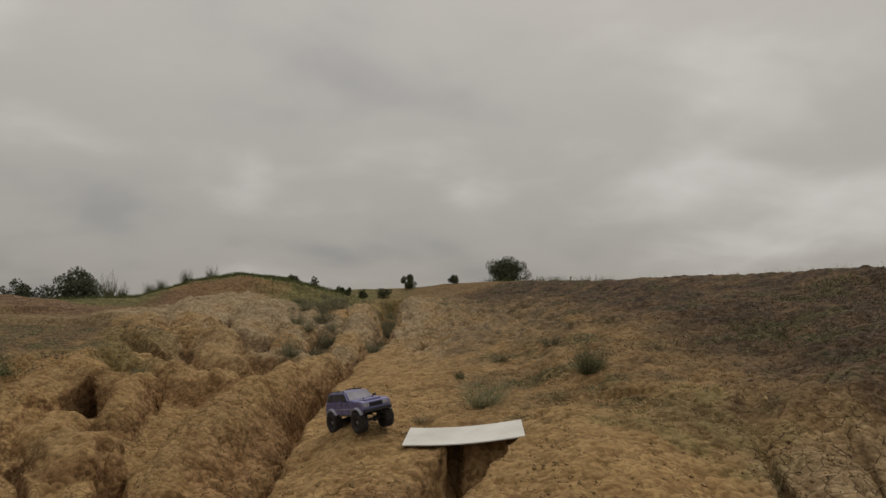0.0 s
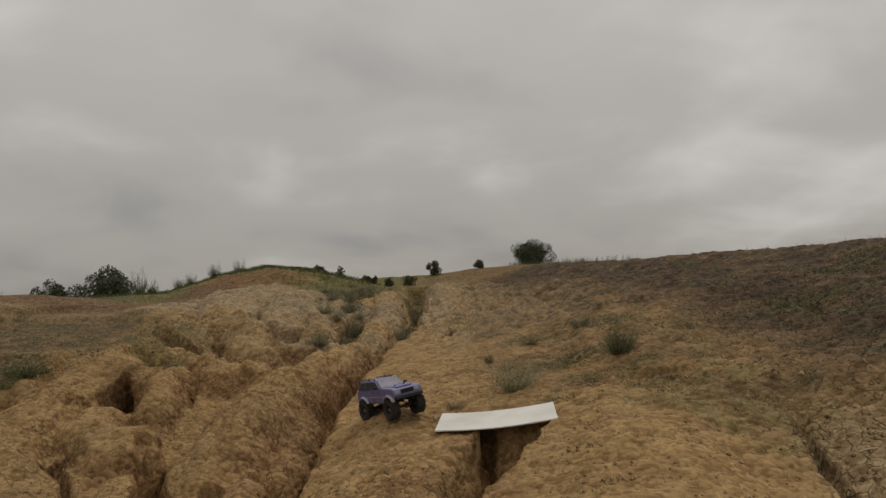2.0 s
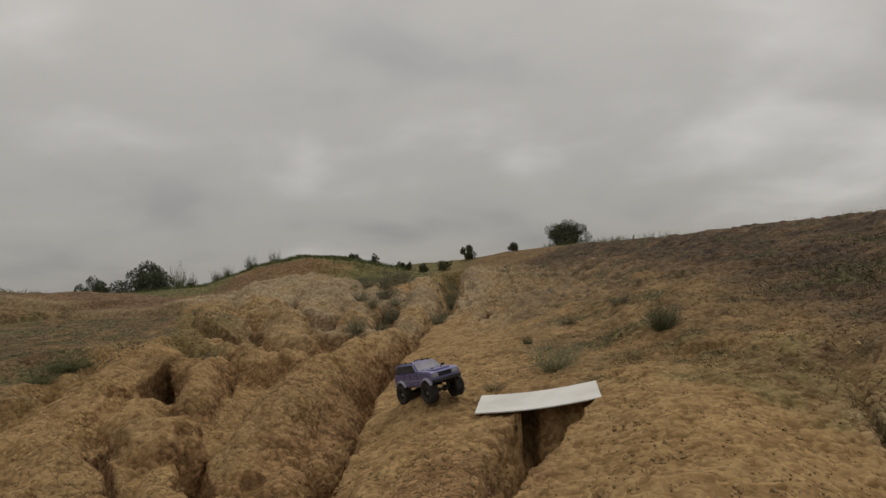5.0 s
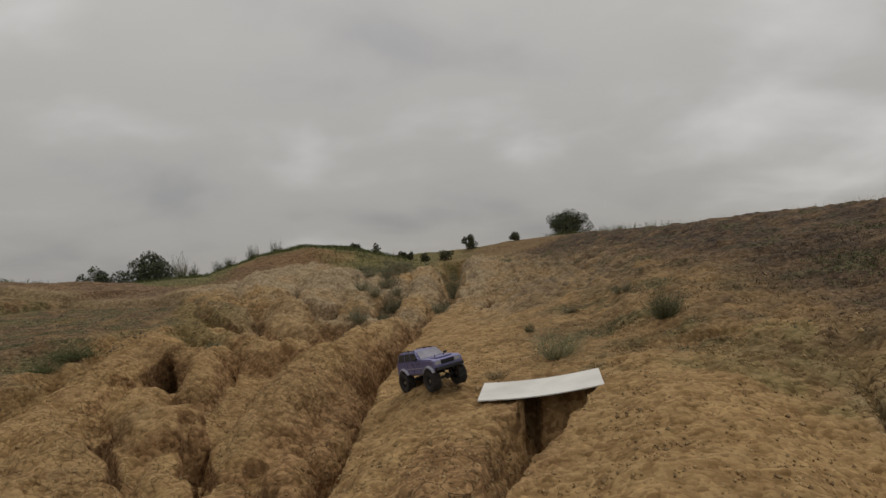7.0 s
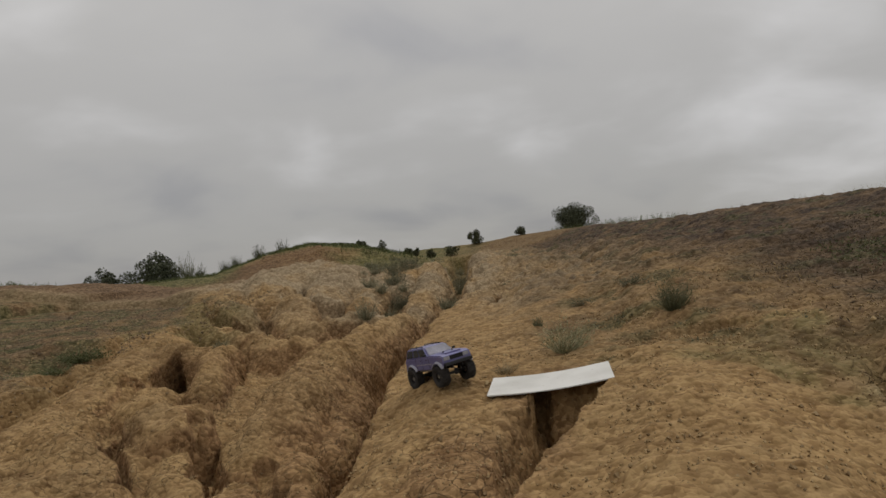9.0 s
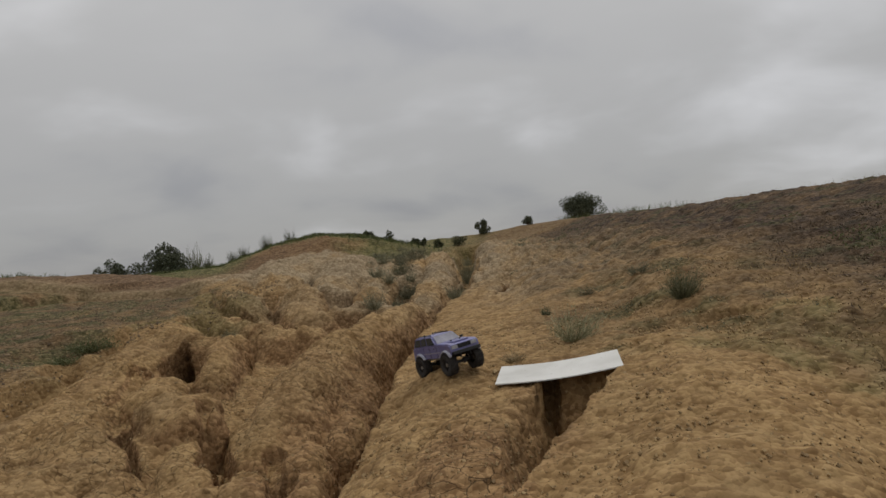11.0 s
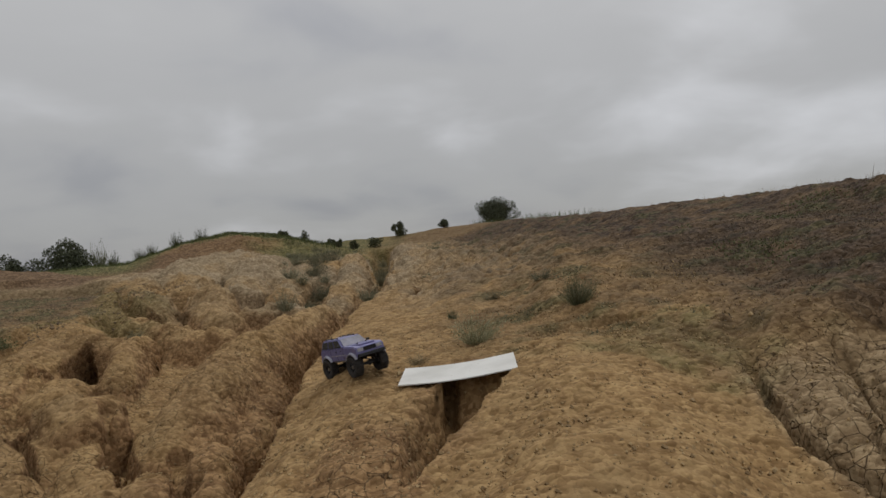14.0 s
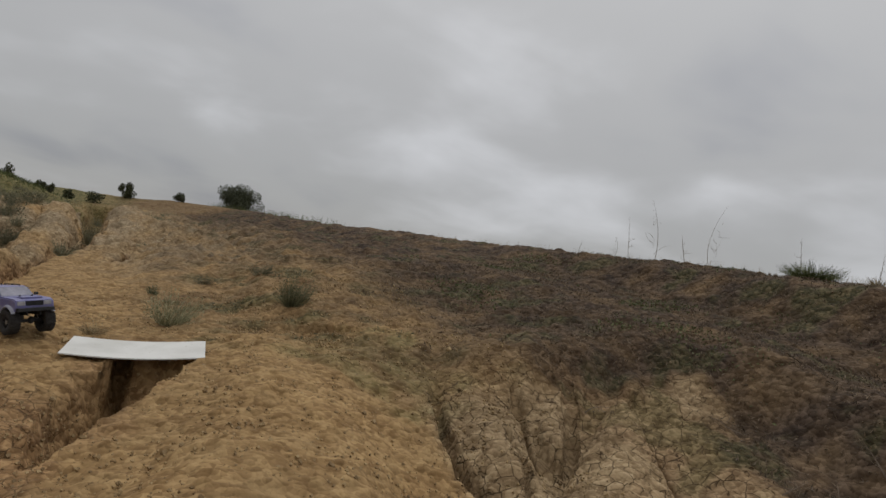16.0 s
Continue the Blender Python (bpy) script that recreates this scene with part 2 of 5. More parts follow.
# ridge that carries the car
crest((-0.8, 1.6, 0.4), (-0.60, 2.88, 0.66), (-0.50, 3.45, 0.76), (-0.34, 3.85, 0.85), (-0.28, 4.25, 0.915), (-0.32, 4.7, 0.955), (-0.45, 5.63, 1.0), (-0.44, 7.05, 1.0), (-0.38, 8.56, 1.04), (-0.4, 12, 1.2))
crest((-0.95, 2.5, 0.48), (-0.92, 3.11, 0.57), (-0.89, 3.56, 0.65), (-0.88, 4.32, 0.75), (-0.92, 5.46, 0.83), (-0.98, 7.29, 0.92))
# ground under the broken land on the left
crest((-2.0, 3.6, 0.15), (-2.1, 5.0, 0.35), (-2.0, 6.65, 0.55), (-1.87, 7.64, 0.65), (-1.65, 9.1, 0.8), (-1.55, 11, 1.0), (-1.5, 13, 1.25), (-1.6, 15, 1.45))
crest((-4.0, 4.2, 0.68), (-4.25, 5.6, 0.86), (-4.4, 6.6, 1.0), (-4.6, 7.6, 1.12), (-5.63, 9.55, 1.28))
# left skyline
crest((-16, 13, 2.0), (-10.78, 14.5, 1.97), (-8.62, 14.75, 1.86), (-7.0, 14.5, 1.6), (-5.6, 12.2, 1.3))
# pale hill and the green hill behind it
crest((-6.4, 15.2, 1.55), (-5.2, 15.5, 1.84), (-4.3, 15.5, 1.94), (-3.3, 15.3, 1.78), (-2.7, 14.6, 1.5))
crest((-4.9, 12.8, 1.2), (-3.7, 12.6, 1.2), (-2.8, 12.4, 1.15))
crest((-14, 21, 1.7), (-9.2, 22.3, 1.95), (-7.8, 22.8, 2.45), (-6.4, 23.2, 2.72), (-5.0, 23.5, 2.6), (-3.9, 23.75, 2.32), (-2.6, 24, 2.05))
# valley head
crest((-1.7, 18, 1.6), (-1.9, 24, 1.95), (-1.5, 30, 2.45))
# right hillside
crest((0.25, 5.2, 1.0), (0.4, 6.4, 1.08), (0.6, 7.86, 1.25), (0.7, 11, 1.45), (0.4, 16, 1.7), (0.0, 24, 2.1))
crest((1.3, 4.3, 1.06), (1.68, 4.64, 1.21), (1.7, 6.72, 1.57), (2.0, 10, 1.85), (2.0, 17, 2.0))
crest((2.2, 4.1, 1.26), (2.9, 4.3, 1.45), (3.4, 4.46, 1.6))
crest((4.2, 1.2, 1.2), (4.03, 3.06, 1.33), (3.99, 3.98, 1.53), (3.9, 6.5, 1.78), (3.4, 9, 1.93))
# right skyline
crest((5.8, 1.0, 2.0), (5.68, 4.19, 2.07), (5.6, 5.05, 2.10), (5.48, 6.5, 2.14), (5.19, 8.5, 2.18), (4.5, 11, 2.22), (4.0, 17.5, 2.39), (2.5, 30, 2.90), (-1.2, 30, 2.72))
crest((10, 2, 1.3), (10, 10, 1.4), (9, 20, 1.7), (8, 34, 2.1))
# ground under the cracked spurs on the right
crest((1.9, 1.8, 0.3), (2.2, 2.77, 0.58), (2.5, 3.24, 0.76), (2.8, 3.75, 1.02))
crest((3.0, 1.4, 0.55), (3.2, 2.34, 0.74), (3.4, 3.1, 0.96))
crest((1.65, 3.9, 0.99), (1.6, 3.45, 0.87), (1.58, 3.0, 0.74), (1.66, 2.4, 0.56))
# where the viewer stands
crest((-2.5, 0.0, 0.0), (0, -0.4, 0.05), (3.0, 0.0, 0.15))
crest((-8, -1, 0.3), (-6, 3, 0.7), (-6.5, 7, 1.05))
crest((-4, -6, -0.3), (6, -6, 0.0))
# land beyond
crest((-30, 10, 1.2), (-25, 28, 0.9), (-8, 34, 0.9), (-3, 40, 1.0), (4, 44, 1.2), (24, 36, 0.9), (28, 6, 0.6))

# long rounded ridge left of the long gully, with lumps at its near end
ridge((-1.43, 9.7, 1.0, 0.28, 0.5), (-1.68, 8.3, 0.99, 0.36, 0.5), (-1.83, 7.4, 0.94, 0.40, 0.6), (-1.84, 6.4, 0.84, 0.42, 0.65), (-1.80, 5.6, 0.76, 0.43, 0.65), (-1.80, 5.1, 0.62, 0.40, 0.5), (-1.78, 4.8, 0.5, 0.34, 0.45))
ridge((-1.52, 6.6, 0.62, 0.22, 0.4), (-1.40, 5.7, 0.5, 0.24, 0.4), (-1.36, 5.1, 0.42, 0.2, 0.35))
ridge((-1.55, 4.75, 0.47, 0.26, 0.32), (-1.46, 4.5, 0.45, 0.24, 0.32))
ridge((-1.75, 4.3, 0.42, 0.22, 0.3), (-1.62, 4.05, 0.38, 0.24, 0.3))
ridge((-1.34, 4.3, 0.36, 0.16, 0.3), (-1.28, 3.9, 0.30, 0.2, 0.3))
# block and lobes below the sink hole
ridge((-2.62, 5.3, 0.75, 0.36, 0.42), (-2.48, 5.1, 0.72, 0.34, 0.42))
ridge((-2.3, 4.75, 0.47, 0.2, 0.25), (-2.25, 4.55, 0.44, 0.2, 0.25))
ridge((-2.1, 4.35, 0.46, 0.26, 0.3), (-1.98, 4.0, 0.42, 0.28, 0.3))
ridge((-2.42, 4.05, 0.42, 0.26, 0.3), (-2.3, 3.8, 0.38, 0.24, 0.3))
ridge((-3.45, 5.1, 0.69, 0.4, 0.35), (-3.0, 4.65, 0.60, 0.36, 0.35), (-2.7, 4.3, 0.48, 0.3, 0.3))
ridge((-3.1, 4.1, 0.55, 0.4, 0.3), (-2.8, 3.7, 0.45, 0.4, 0.3))
# lobe beside the sink hole, and the smooth shoulder that runs down from the bank
ridge((-2.93, 7.1, 0.97, 0.22, 0.45), (-2.90, 6.75, 0.91, 0.24, 0.5), (-2.76, 6.3, 0.76, 0.26, 0.45))
ridge((-2.75, 4.95, 0.52, 0.25, 0.2), (-2.55, 4.65, 0.47, 0.22, 0.2))
ridge((-4.1, 8.0, 1.14, 0.50, 0.4), (-3.82, 7.35, 1.05, 0.42, 0.45), (-3.76, 6.6, 0.93, 0.40, 0.45), (-3.58, 5.8, 0.80, 0.46, 0.45), (-3.6, 5.2, 0.69, 0.46, 0.4), (-3.7, 4.5, 0.6, 0.5, 0.35))
ridge((-3.14, 6.15, 0.75, 0.30, 0.35), (-3.05, 5.75, 0.75, 0.34, 0.35))
ridge((-3.6, 7.25, 1.03, 0.30, 0.5), (-3.2, 7.25, 1.0, 0.26, 0.55), (-2.98, 7.3, 0.98, 0.2, 0.45))
# terrace with a broken head wall
ridge((-4.3, 10.3, 1.4, 0.7, 0.4), (-3.75, 9.3, 1.14, 0.52, 0.45), (-3.25, 8.75, 0.99, 0.42, 0.5), (-2.85, 8.5, 0.93, 0.34, 0.5), (-2.55, 8.65, 0.92, 0.28, 0.45))
ridge((-3.35, 10.9, 1.36, 0.42, 0.35), (-2.95, 9.8, 1.12, 0.36, 0.35), (-2.65, 9.2, 1.0, 0.30, 0.4))
ridge((-2.55, 10.2, 1.04, 0.26, 0.3), (-2.12, 10.5, 1.08, 0.34, 0.35), (-1.66, 10.1, 0.97, 0.26, 0.35))
# spurs of the pale hill
ridge((-5.8, 13.6, 1.64, 0.8, 0.3), (-5.0, 12.3, 1.46, 0.55, 0.35), (-4.6, 11.5, 1.4, 0.4, 0.35))
ridge((-4.7, 15.2, 1.92, 0.9, 0.3), (-4.4, 13.1, 1.62, 0.5, 0.35), (-4.0, 11.6, 1.42, 0.38, 0.35))
ridge((-3.6, 15.2, 1.82, 0.7, 0.3), (-3.3, 13.2, 1.5, 0.42, 0.35), (-3.1, 11.9, 1.3, 0.34, 0.35))
ridge((-2.7, 14.2, 1.52, 0.42, 0.35), (-2.45, 12.6, 1.28, 0.34, 0.35), (-2.35, 11.5, 1.14, 0.28, 0.35))
# pale spurs in the valley
ridge((-1.34, 9.4, 0.78, 0.14, 0.3), (-1.42, 10.4, 0.93, 0.24, 0.4), (-1.48, 11.5, 1.12, 0.36, 0.5), (-1.45, 12.8, 1.33, 0.36, 0.5), (-1.52, 14.2, 1.55, 0.34, 0.5), (-1.8, 16.5, 1.72, 0.4, 0.4))
ridge((-2.0, 13.4, 1.36, 0.3, 0.4), (-2.15, 15.0, 1.56, 0.4, 0.4), (-2.4, 17.5, 1.78, 0.5, 0.4))
ridge((-0.42, 11.2, 1.1, 0.3, 0.3), (-0.46, 13.0, 1.3, 0.36, 0.35), (-0.35, 15.2, 1.65, 0.42, 0.4), (-0.5, 18, 1.95, 0.5, 0.4))
# cracked spurs on the right
ridge((1.93, 3.86, 1.05, 0.20, 0.2), (1.86, 3.55, 0.98, 0.20, 0.24), (1.80, 3.2, 0.885, 0.20, 0.26), (1.77, 2.85, 0.77, 0.17, 0.24), (1.84, 2.4, 0.62, 0.15, 0.2))
ridge((2.80, 3.58, 1.05, 0.05, 0.08), (2.60, 3.3, 0.97, 0.17, 0.17), (2.42, 3.0, 0.87, 0.27, 0.24), (2.26, 2.72, 0.77, 0.33, 0.26), (2.05, 2.3, 0.62, 0.36, 0.25))
ridge((2.66, 4.05, 1.2, 0.18, 0.18), (2.46, 3.75, 1.08, 0.17, 0.2), (2.28, 3.48, 0.98, 0.12, 0.18), (2.14, 3.22, 0.88, 0.07, 0.12))
ridge((3.25, 4.25, 1.38, 0.2, 0.18), (3.02, 3.92, 1.19, 0.15, 0.18), (2.88, 3.7, 1.1, 0.08, 0.12))
ridge((3.5, 3.65, 1.17, 0.2, 0.18), (3.16, 3.2, 0.97, 0.2, 0.2), (2.95, 2.75, 0.83, 0.2, 0.2), (2.75, 2.3, 0.68, 0.22, 0.2))
# bulges on the near end of the ridge that carries the car
BULGES = [(-0.54, 4.44, 0.30, 0.36, 0.04), (-0.30, 3.2, 0.22, 0.42, 0.05)]
# long gully
gully((-1.22, 2.4, 0.45, 0.34), (-1.22, 3.4, 0.7, 0.37), (-1.22, 4.1, 0.8, 0.36), (-1.22, 4.9, 0.78, 0.32), (-1.21, 5.9, 0.7, 0.27), (-1.17, 7.5, 0.55, 0.21), (-1.08, 9.0, 0.42, 0.15),
      (-0.87, 10.6, 0.32, 0.2), (-0.95, 12, 0.42, 0.24), (-1.0, 14, 0.5, 0.28), (-1.2, 18, 0.5, 0.33), (-1.5, 24, 0.5, 0.4))
# fissures and pits among the lobes
gully((-2.36, 5.2, 0.10, 0.06), (-2.2, 4.86, 0.20, 0.06), (-2.1, 4.62, 0.18, 0.06), (-2.0, 4.4, 0.12, 0.06))
gully((-2.22, 5.05, 0.03, 0.04), (-2.06, 4.78, 0.12, 0.05), (-1.92, 4.5, 0.14, 0.05), (-1.84, 4.2, 0.12, 0.05))
gully((-2.98, 5.25, 0.10, 0.05), (-2.86, 4.95, 0.12, 0.05), (-2.62, 4.66, 0.14, 0.05), (-2.5, 4.4, 0.15, 0.05))
gully((-1.66, 4.62, 0.10, 0.05), (-1.54, 4.3, 0.13, 0.06), (-1.46, 4.0, 0.10, 0.06))
gully((-3.3, 6.6, 0.06, 0.08), (-3.38, 6.2, 0.05, 0.07), (-3.3, 5.6, 0.05, 0.06))
# scars in the terrace and the slopes above it
gully((-4.05, 9.75, 0.12, 0.14), (-3.75, 9.35, 0.36, 0.17), (-3.5, 9.15, 0.34, 0.13), (-3.38, 8.95, 0.1, 0.08))
gully((-4.6, 10.9, 0.14, 0.08), (-4.2, 10.1, 0.16, 0.1), (-3.95, 9.6, 0.1, 0.1))
gully((-3.2, 8.8, 0.03, 0.04), (-3.12, 8.35, 0.1, 0.05), (-3.1, 8.0, 0.1, 0.05))
gully((-2.66, 9.66, 0.3, 0.12), (-2.45, 9.9, 0.3, 0.12), (-2.2, 9.7, 0.15, 0.1))
gully((0.0, 10.4, 0.10, 0.10), (-0.18, 9.7, 0.16, 0.09), (-0.3, 9.2, 0.06, 0.07))
# narrow clefts at the heads of the right-hand spurs
gully((1.74, 3.9, 0.02, 0.04), (1.64, 3.6, 0.08, 0.035), (1.58, 3.25, 0.12, 0.04), (1.57, 2.95, 0.15, 0.045), (1.62, 2.65, 0.16, 0.05), (1.7, 2.2, 0.15, 0.08))
gully((2.1, 3.65, 0.05, 0.04), (1.99, 3.2, 0.12, 0.036), (1.93, 2.92, 0.15, 0.038), (1.92, 2.72, 0.15, 0.04), (1.96, 2.3, 0.15, 0.06))
gully((2.82, 3.6, 0.05, 0.03), (2.68, 3.15, 0.11, 0.04), (2.56, 2.78, 0.12, 0.045), (2.42, 2.3, 0.12, 0.05))
gully((2.5, 3.75, 0.04, 0.04), (2.34, 3.35, 0.08, 0.04), (2.16, 3.1, 0.06, 0.03))
gully((1.86, 3.2, 0.05, 0.02), (1.84, 2.95, 0.09, 0.025), (1.75, 2.7, 0.06, 0.02))
# sink holes and undercut notches: x, y, half widths, depth, undercut
HOLES = [(-3.36, 6.86, 0.13, 0.22, 0.55, 0.42), (-2.5, 4.38, 0.06, 0.06, 0.15, 0.08)]


def hole_mask(x, y, hole):
    hx, hy, rx, ry = hole[:4]
    d = np.hypot((x - hx) / rx, (y - hy) / ry) + 0.25 * layered(x, y, 0.2, 2, 77)
    return 1 - step(0.88, 1.08, d)


def around(x, y, line, pad):
    """Which places lie in the box round a line."""
    xs, ys = [p[0] for p in line], [p[1] for p in line]
    return np.where((x > min(xs) - pad) & (x < max(xs) + pad) & (y > min(ys) - pad) & (y < max(ys) + pad))[0]


def relief(x, y):
    """Height of the land, and its zones of pale clay, dark topsoil and green cover."""
    wx = x + 0.10 * layered(x, y, 0.9, 3, 40) * step(1.5, 6, np.hypot(x, y - 3.5))
    wy = y + 0.10 * layered(x, y, 0.9, 3, 50) * step(1.5, 6, np.hypot(x, y - 3.5))
    top, low = np.zeros_like(x), np.zeros_like(x)
    reach = np.hypot(x, y)
    soft = 0.02 + (0.035 * np.minimum(reach, 60) * (1 + 2.6 * step(0.5, 1.5, x) * step(3.7, 4.8, y + 0.3 * step(2.4, 3.4, x)) * step(5.0, 4.0, x) * step(12, 9, y))) ** 2
    for line in CRESTS:
        d, z = along(wx, wy, line)
        w = 1.0 / (d * d + soft) ** 1.6
        top, low = top + w * z, low + w
    z = top / low
    far = step(30, 70, np.hypot(x, y - 10))
    z = z * (1 - far) + far * (-2.0 - 6 * step(60, 400, np.hypot(x, y)))
    # broken badland on the left and in the valley, smooth sand on the two ridges
    edge = np.interp(y, [0, 4, 7, 9, 12, 15, 18], [-3.6, -4.0, -4.15, -4.1, -5.0, -6.8, -6]) + 0.3 * layered(x, y, 1.0, 3, 5)
    left = step(-0.85, -1.2, x) * step(0, 0.5, x - edge) * step(20, 16, y)
    valley = step(1.2, -0.3, x - 0.03 * y + 0.3 * layered(x, y, 1.5, 3, 6)) * step(8.5, 11, y) * step(26, 20, y) * step(0, 0.5, x - edge)
    broken = np.maximum(left, valley)
    right = step(1.25, 1.6, x) * step(4.1, 3.3, y - 0.15 * (x - 2)) * step(4.2, 3.2, x)
    for lx, ly, rx, ry, h in BULGES:
        z += h * np.clip(1 - ((x - lx) / rx) ** 2 - ((y - ly) / ry) ** 2, 0, 1) ** 0.55
    # the cuts, first the long gully, whose left bank is made of loaves of clay on a lower floor
    axis = np.interp(y, [2.4, 4.9, 5.9, 7.5, 9, 10.6, 12, 14, 18], [-1.22, -1.22, -1.21, -1.17, -1.08, -0.87, -0.95, -1.0, -1.2])
    d, depth, half = along(wx, wy, GULLIES[0])
    wob = 0.06 * layered(x, y, 0.55, 2, 61, 0.35)
    z -= depth * (1 - step(0.35, 1.15, (d + 0.6 * wob) / half))
    floor_z = np.interp(y, [3, 4, 5, 6, 7, 8, 9, 10, 12, 14, 16], [-0.2, -0.1, 0.02, 0.12, 0.22, 0.36, 0.5, 0.62, 0.8, 1.03, 1.36]) + 0.2 * step(-1.6, -2.1, x) * step(9, 7, y) + 0.22 * step(-1.95, -2.6, x) * step(8.0, 6.2, y) + 0.10 * np.maximum(0, -2.1 - x) * step(6.2, 8.0, y)
    lowland = step(0.0, -0.12, x - axis) * step(-0.1, 0.25, x - edge) * step(2.6, 3.3, y) * step(16.5, 14.5, y)
    z = z * (1 - lowland) + lowland * np.minimum(z, floor_z)
    for i, line in enumerate(RIDGES):
        k = around(x, y, line, 1.1)
        if not len(k):
            continue
        px, py = x[k], y[k]
        fold = 0.05 * min(1.0, line[0][3] / 0.3)
        qx, qy = px + fold * layered(px, py, 0.45, 2, 70 + i, 0.35), py + fold * layered(px, py, 0.45, 2, 170 + i, 0.35)
        d, hz, half, fall = along(qx, qy, line)
        t = d / half
        loaf = hz - fall * (1 - np.sqrt(np.clip(1 - t * t, 0, 1))) - 3.0 * np.maximum(0, d - half)
        gap = np.maximum(0.03 - np.abs(loaf - z[k]), 0)
        z[k] = np.maximum(z[k], loaf) + gap * gap / 0.12
    z += broken * (0.05 * layered(x, y, 0.5, 2, 11, 0.35, True) - 0.015)
    z += broken * step(9, 13, y) * (0.16 * layered(x, y, 1.6, 3, 15, 0.4, True) - 0.05)
    z += right * (0.04 * layered(x, y, 0.35, 2, 21, 0.45, True) - 0.012)
    for i, line in enumerate(GULLIES[1:]):
        k = around(x, y, line, 0.6)
        if not len(k):
            continue
        px, py = x[k], y[k]
        wob = 0.07 * layered(px, py, 0.4, 2, 60 + i, 0.35)
        d, depth, half = along(wx[k], wy[k], line)
        z[k] -= depth * (1 - step(0.45, 1.15, (d + np.minimum(0.6, half / 0.14) * wob) / half))
    # slot under the board: a steep wall on one side, widening towards a blind end
    jag = 0.035 * layered(x, y, 0.22, 3, 47)
    lip_l = np.interp(y, [2.5, 2.9, 3.3, 3.6, 3.9, 4.2], [-0.13, -0.14, -0.13, -0.11, -0.09, -0.06])
    lip_r = np.interp(y, [2.5, 2.75, 2.9, 3.1, 3.3, 3.45, 3.6, 3.85, 4.2], [-0.17, -0.09, -0.03, 0.06, 0.16, 0.22, 0.31, 0.45, 0.47])
    wall_l = np.clip((x - lip_l + 0.5 * jag) / np.interp(y, [2.9, 3.3, 3.8], [0.1, 0.2, 0.26]), 0, 1) ** 1.3
    wall_r = np.clip((lip_r - x + jag) / 0.05, 0, 1)
    end = np.interp(x + 0.04 * layered(x, y, 0.12, 2, 49) + 0.02 * layered(z, y, 0.1, 2, 50), [-0.2, 0.03, 0.055, 0.13, 0.17, 0.45], [3.66, 3.74, 4.12, 4.12, 4.02, 3.92])
    head = np.clip((end - y + 0.5 * jag) / np.interp(x, [0.05, 0.16], [0.06, 0.22]), 0, 1) ** 0.8
    z -= np.interp(y, [2.55, 2.75, 3.0, 3.4, 4.2], [0.0, 0.16, 0.40, 0.52, 0.50]) * np.minimum(np.minimum(wall_l, wall_r), head)
    # hollow with weeds in the bank
    z -= 0.16 * np.clip(1 - ((x + 4.5) / 0.5) ** 2 - ((y - 6.9) / 0.7) ** 2, 0, 1)
    # small scarp under the trodden track on the bank
    lip = y + 0.12 * layered(x, y, 0.6, 3, 83)
    z -= 0.14 * step(12.0, 12.9, lip) * step(13.1, 12.96, lip) * step(-5.2, -6.2, x)
    for hole in HOLES:
        z -= hole[4] * hole_mask(x, y, hole)
    # soil surface: swells, clods, cracks
    sand = (1 - broken) * (1 - right)
    z += 0.03 * layered(x, y, 0.8, 3, 31) * step(0.3, 1.2, np.hypot(x, y - 4)) * (1 - 0.6 * step(0.5, 1.5, x)) + 0.006 * layered(x, y, 0.16, 2, 33) * sand
    spur = step(1.45, 1.6, x) * step(4.0, 3.6, y - 0.2 * (x - 1.6)) * step(3.5, 2.9, x - 0.3 * (y - 2.6))
    crust = np.maximum(spur, 0.8 * broken * step(-0.35, 0.25, layered(x, y, 0.7, 2, 71)) * step(9, 6.5, y))
    crust = np.maximum(crust, 0.6 * step(0.2, -0.5, x - edge) * step(12, 9, y) * step(-2, -3, x))
    crust = np.maximum(crust, (0.45 + 0.45 * step(-0.2, 0.4, layered(x, y, 0.5, 2, 73))) * step(0.05, -0.15, x) * step(-0.75, -0.4, x) * step(3.9, 3.4, y))
    # zones
    n = layered(x, y, 1.1, 4, 91)
    m = layered(x, y, 0.4, 3, 95)
    slope_right = x + 0.10 * (y - 4)
    spurs = step(1.45, 1.6, x) * step(3.25, 2.8, x - 0.5 * (y - 2.9) + 0.2 * m) * step(3.8, 3.45, y - 0.12 * (x - 2) + 0.15 * m)
    hill = step(0.9, 2.3, slope_right + 0.4 * n + 0.2 * m) * step(30, 22, y) * step(3.0, 3.7, y + 0.3 * n + 0.15 * m + 1.2 * step(2.3, 3.2, x + 0.2 * m)) * (0.58 + 0.45 * step(1.7, 3.2, slope_right + 0.3 * n))
    hill = np.maximum(hill, step(1.55, 2.0, z + 0.08 * n) * step(0.8, 2.2, x) * step(30, 20, y) * 0.62)
    dark = np.clip(hill * (1 - 0.95 * spurs), 0, 1) * (0.9 + 0.25 * m)
    pale = 0.62 * spurs + step(8, 12, y) * step(1.4, -0.8, x + 0.4 * n) * step(20, 17, y) * step(0, 0.8, x - edge) * (0.6 + 0.7 * n + 0.3 * m) + 0.7 * step(-2.6, -3.2, x) * step(12.4, 13.2, y) * step(17, 15.8, y) + 0.08 * broken * (0.5 + n)
    pale = np.maximum(pale, step(-0.7, -0.1, x) * step(2.2, 0.9, x - 0.05 * (y - 8) + 0.4 * n) * step(6.5, 9.5, y) * step(24, 18, y) * (0.55 + 0.5 * m))
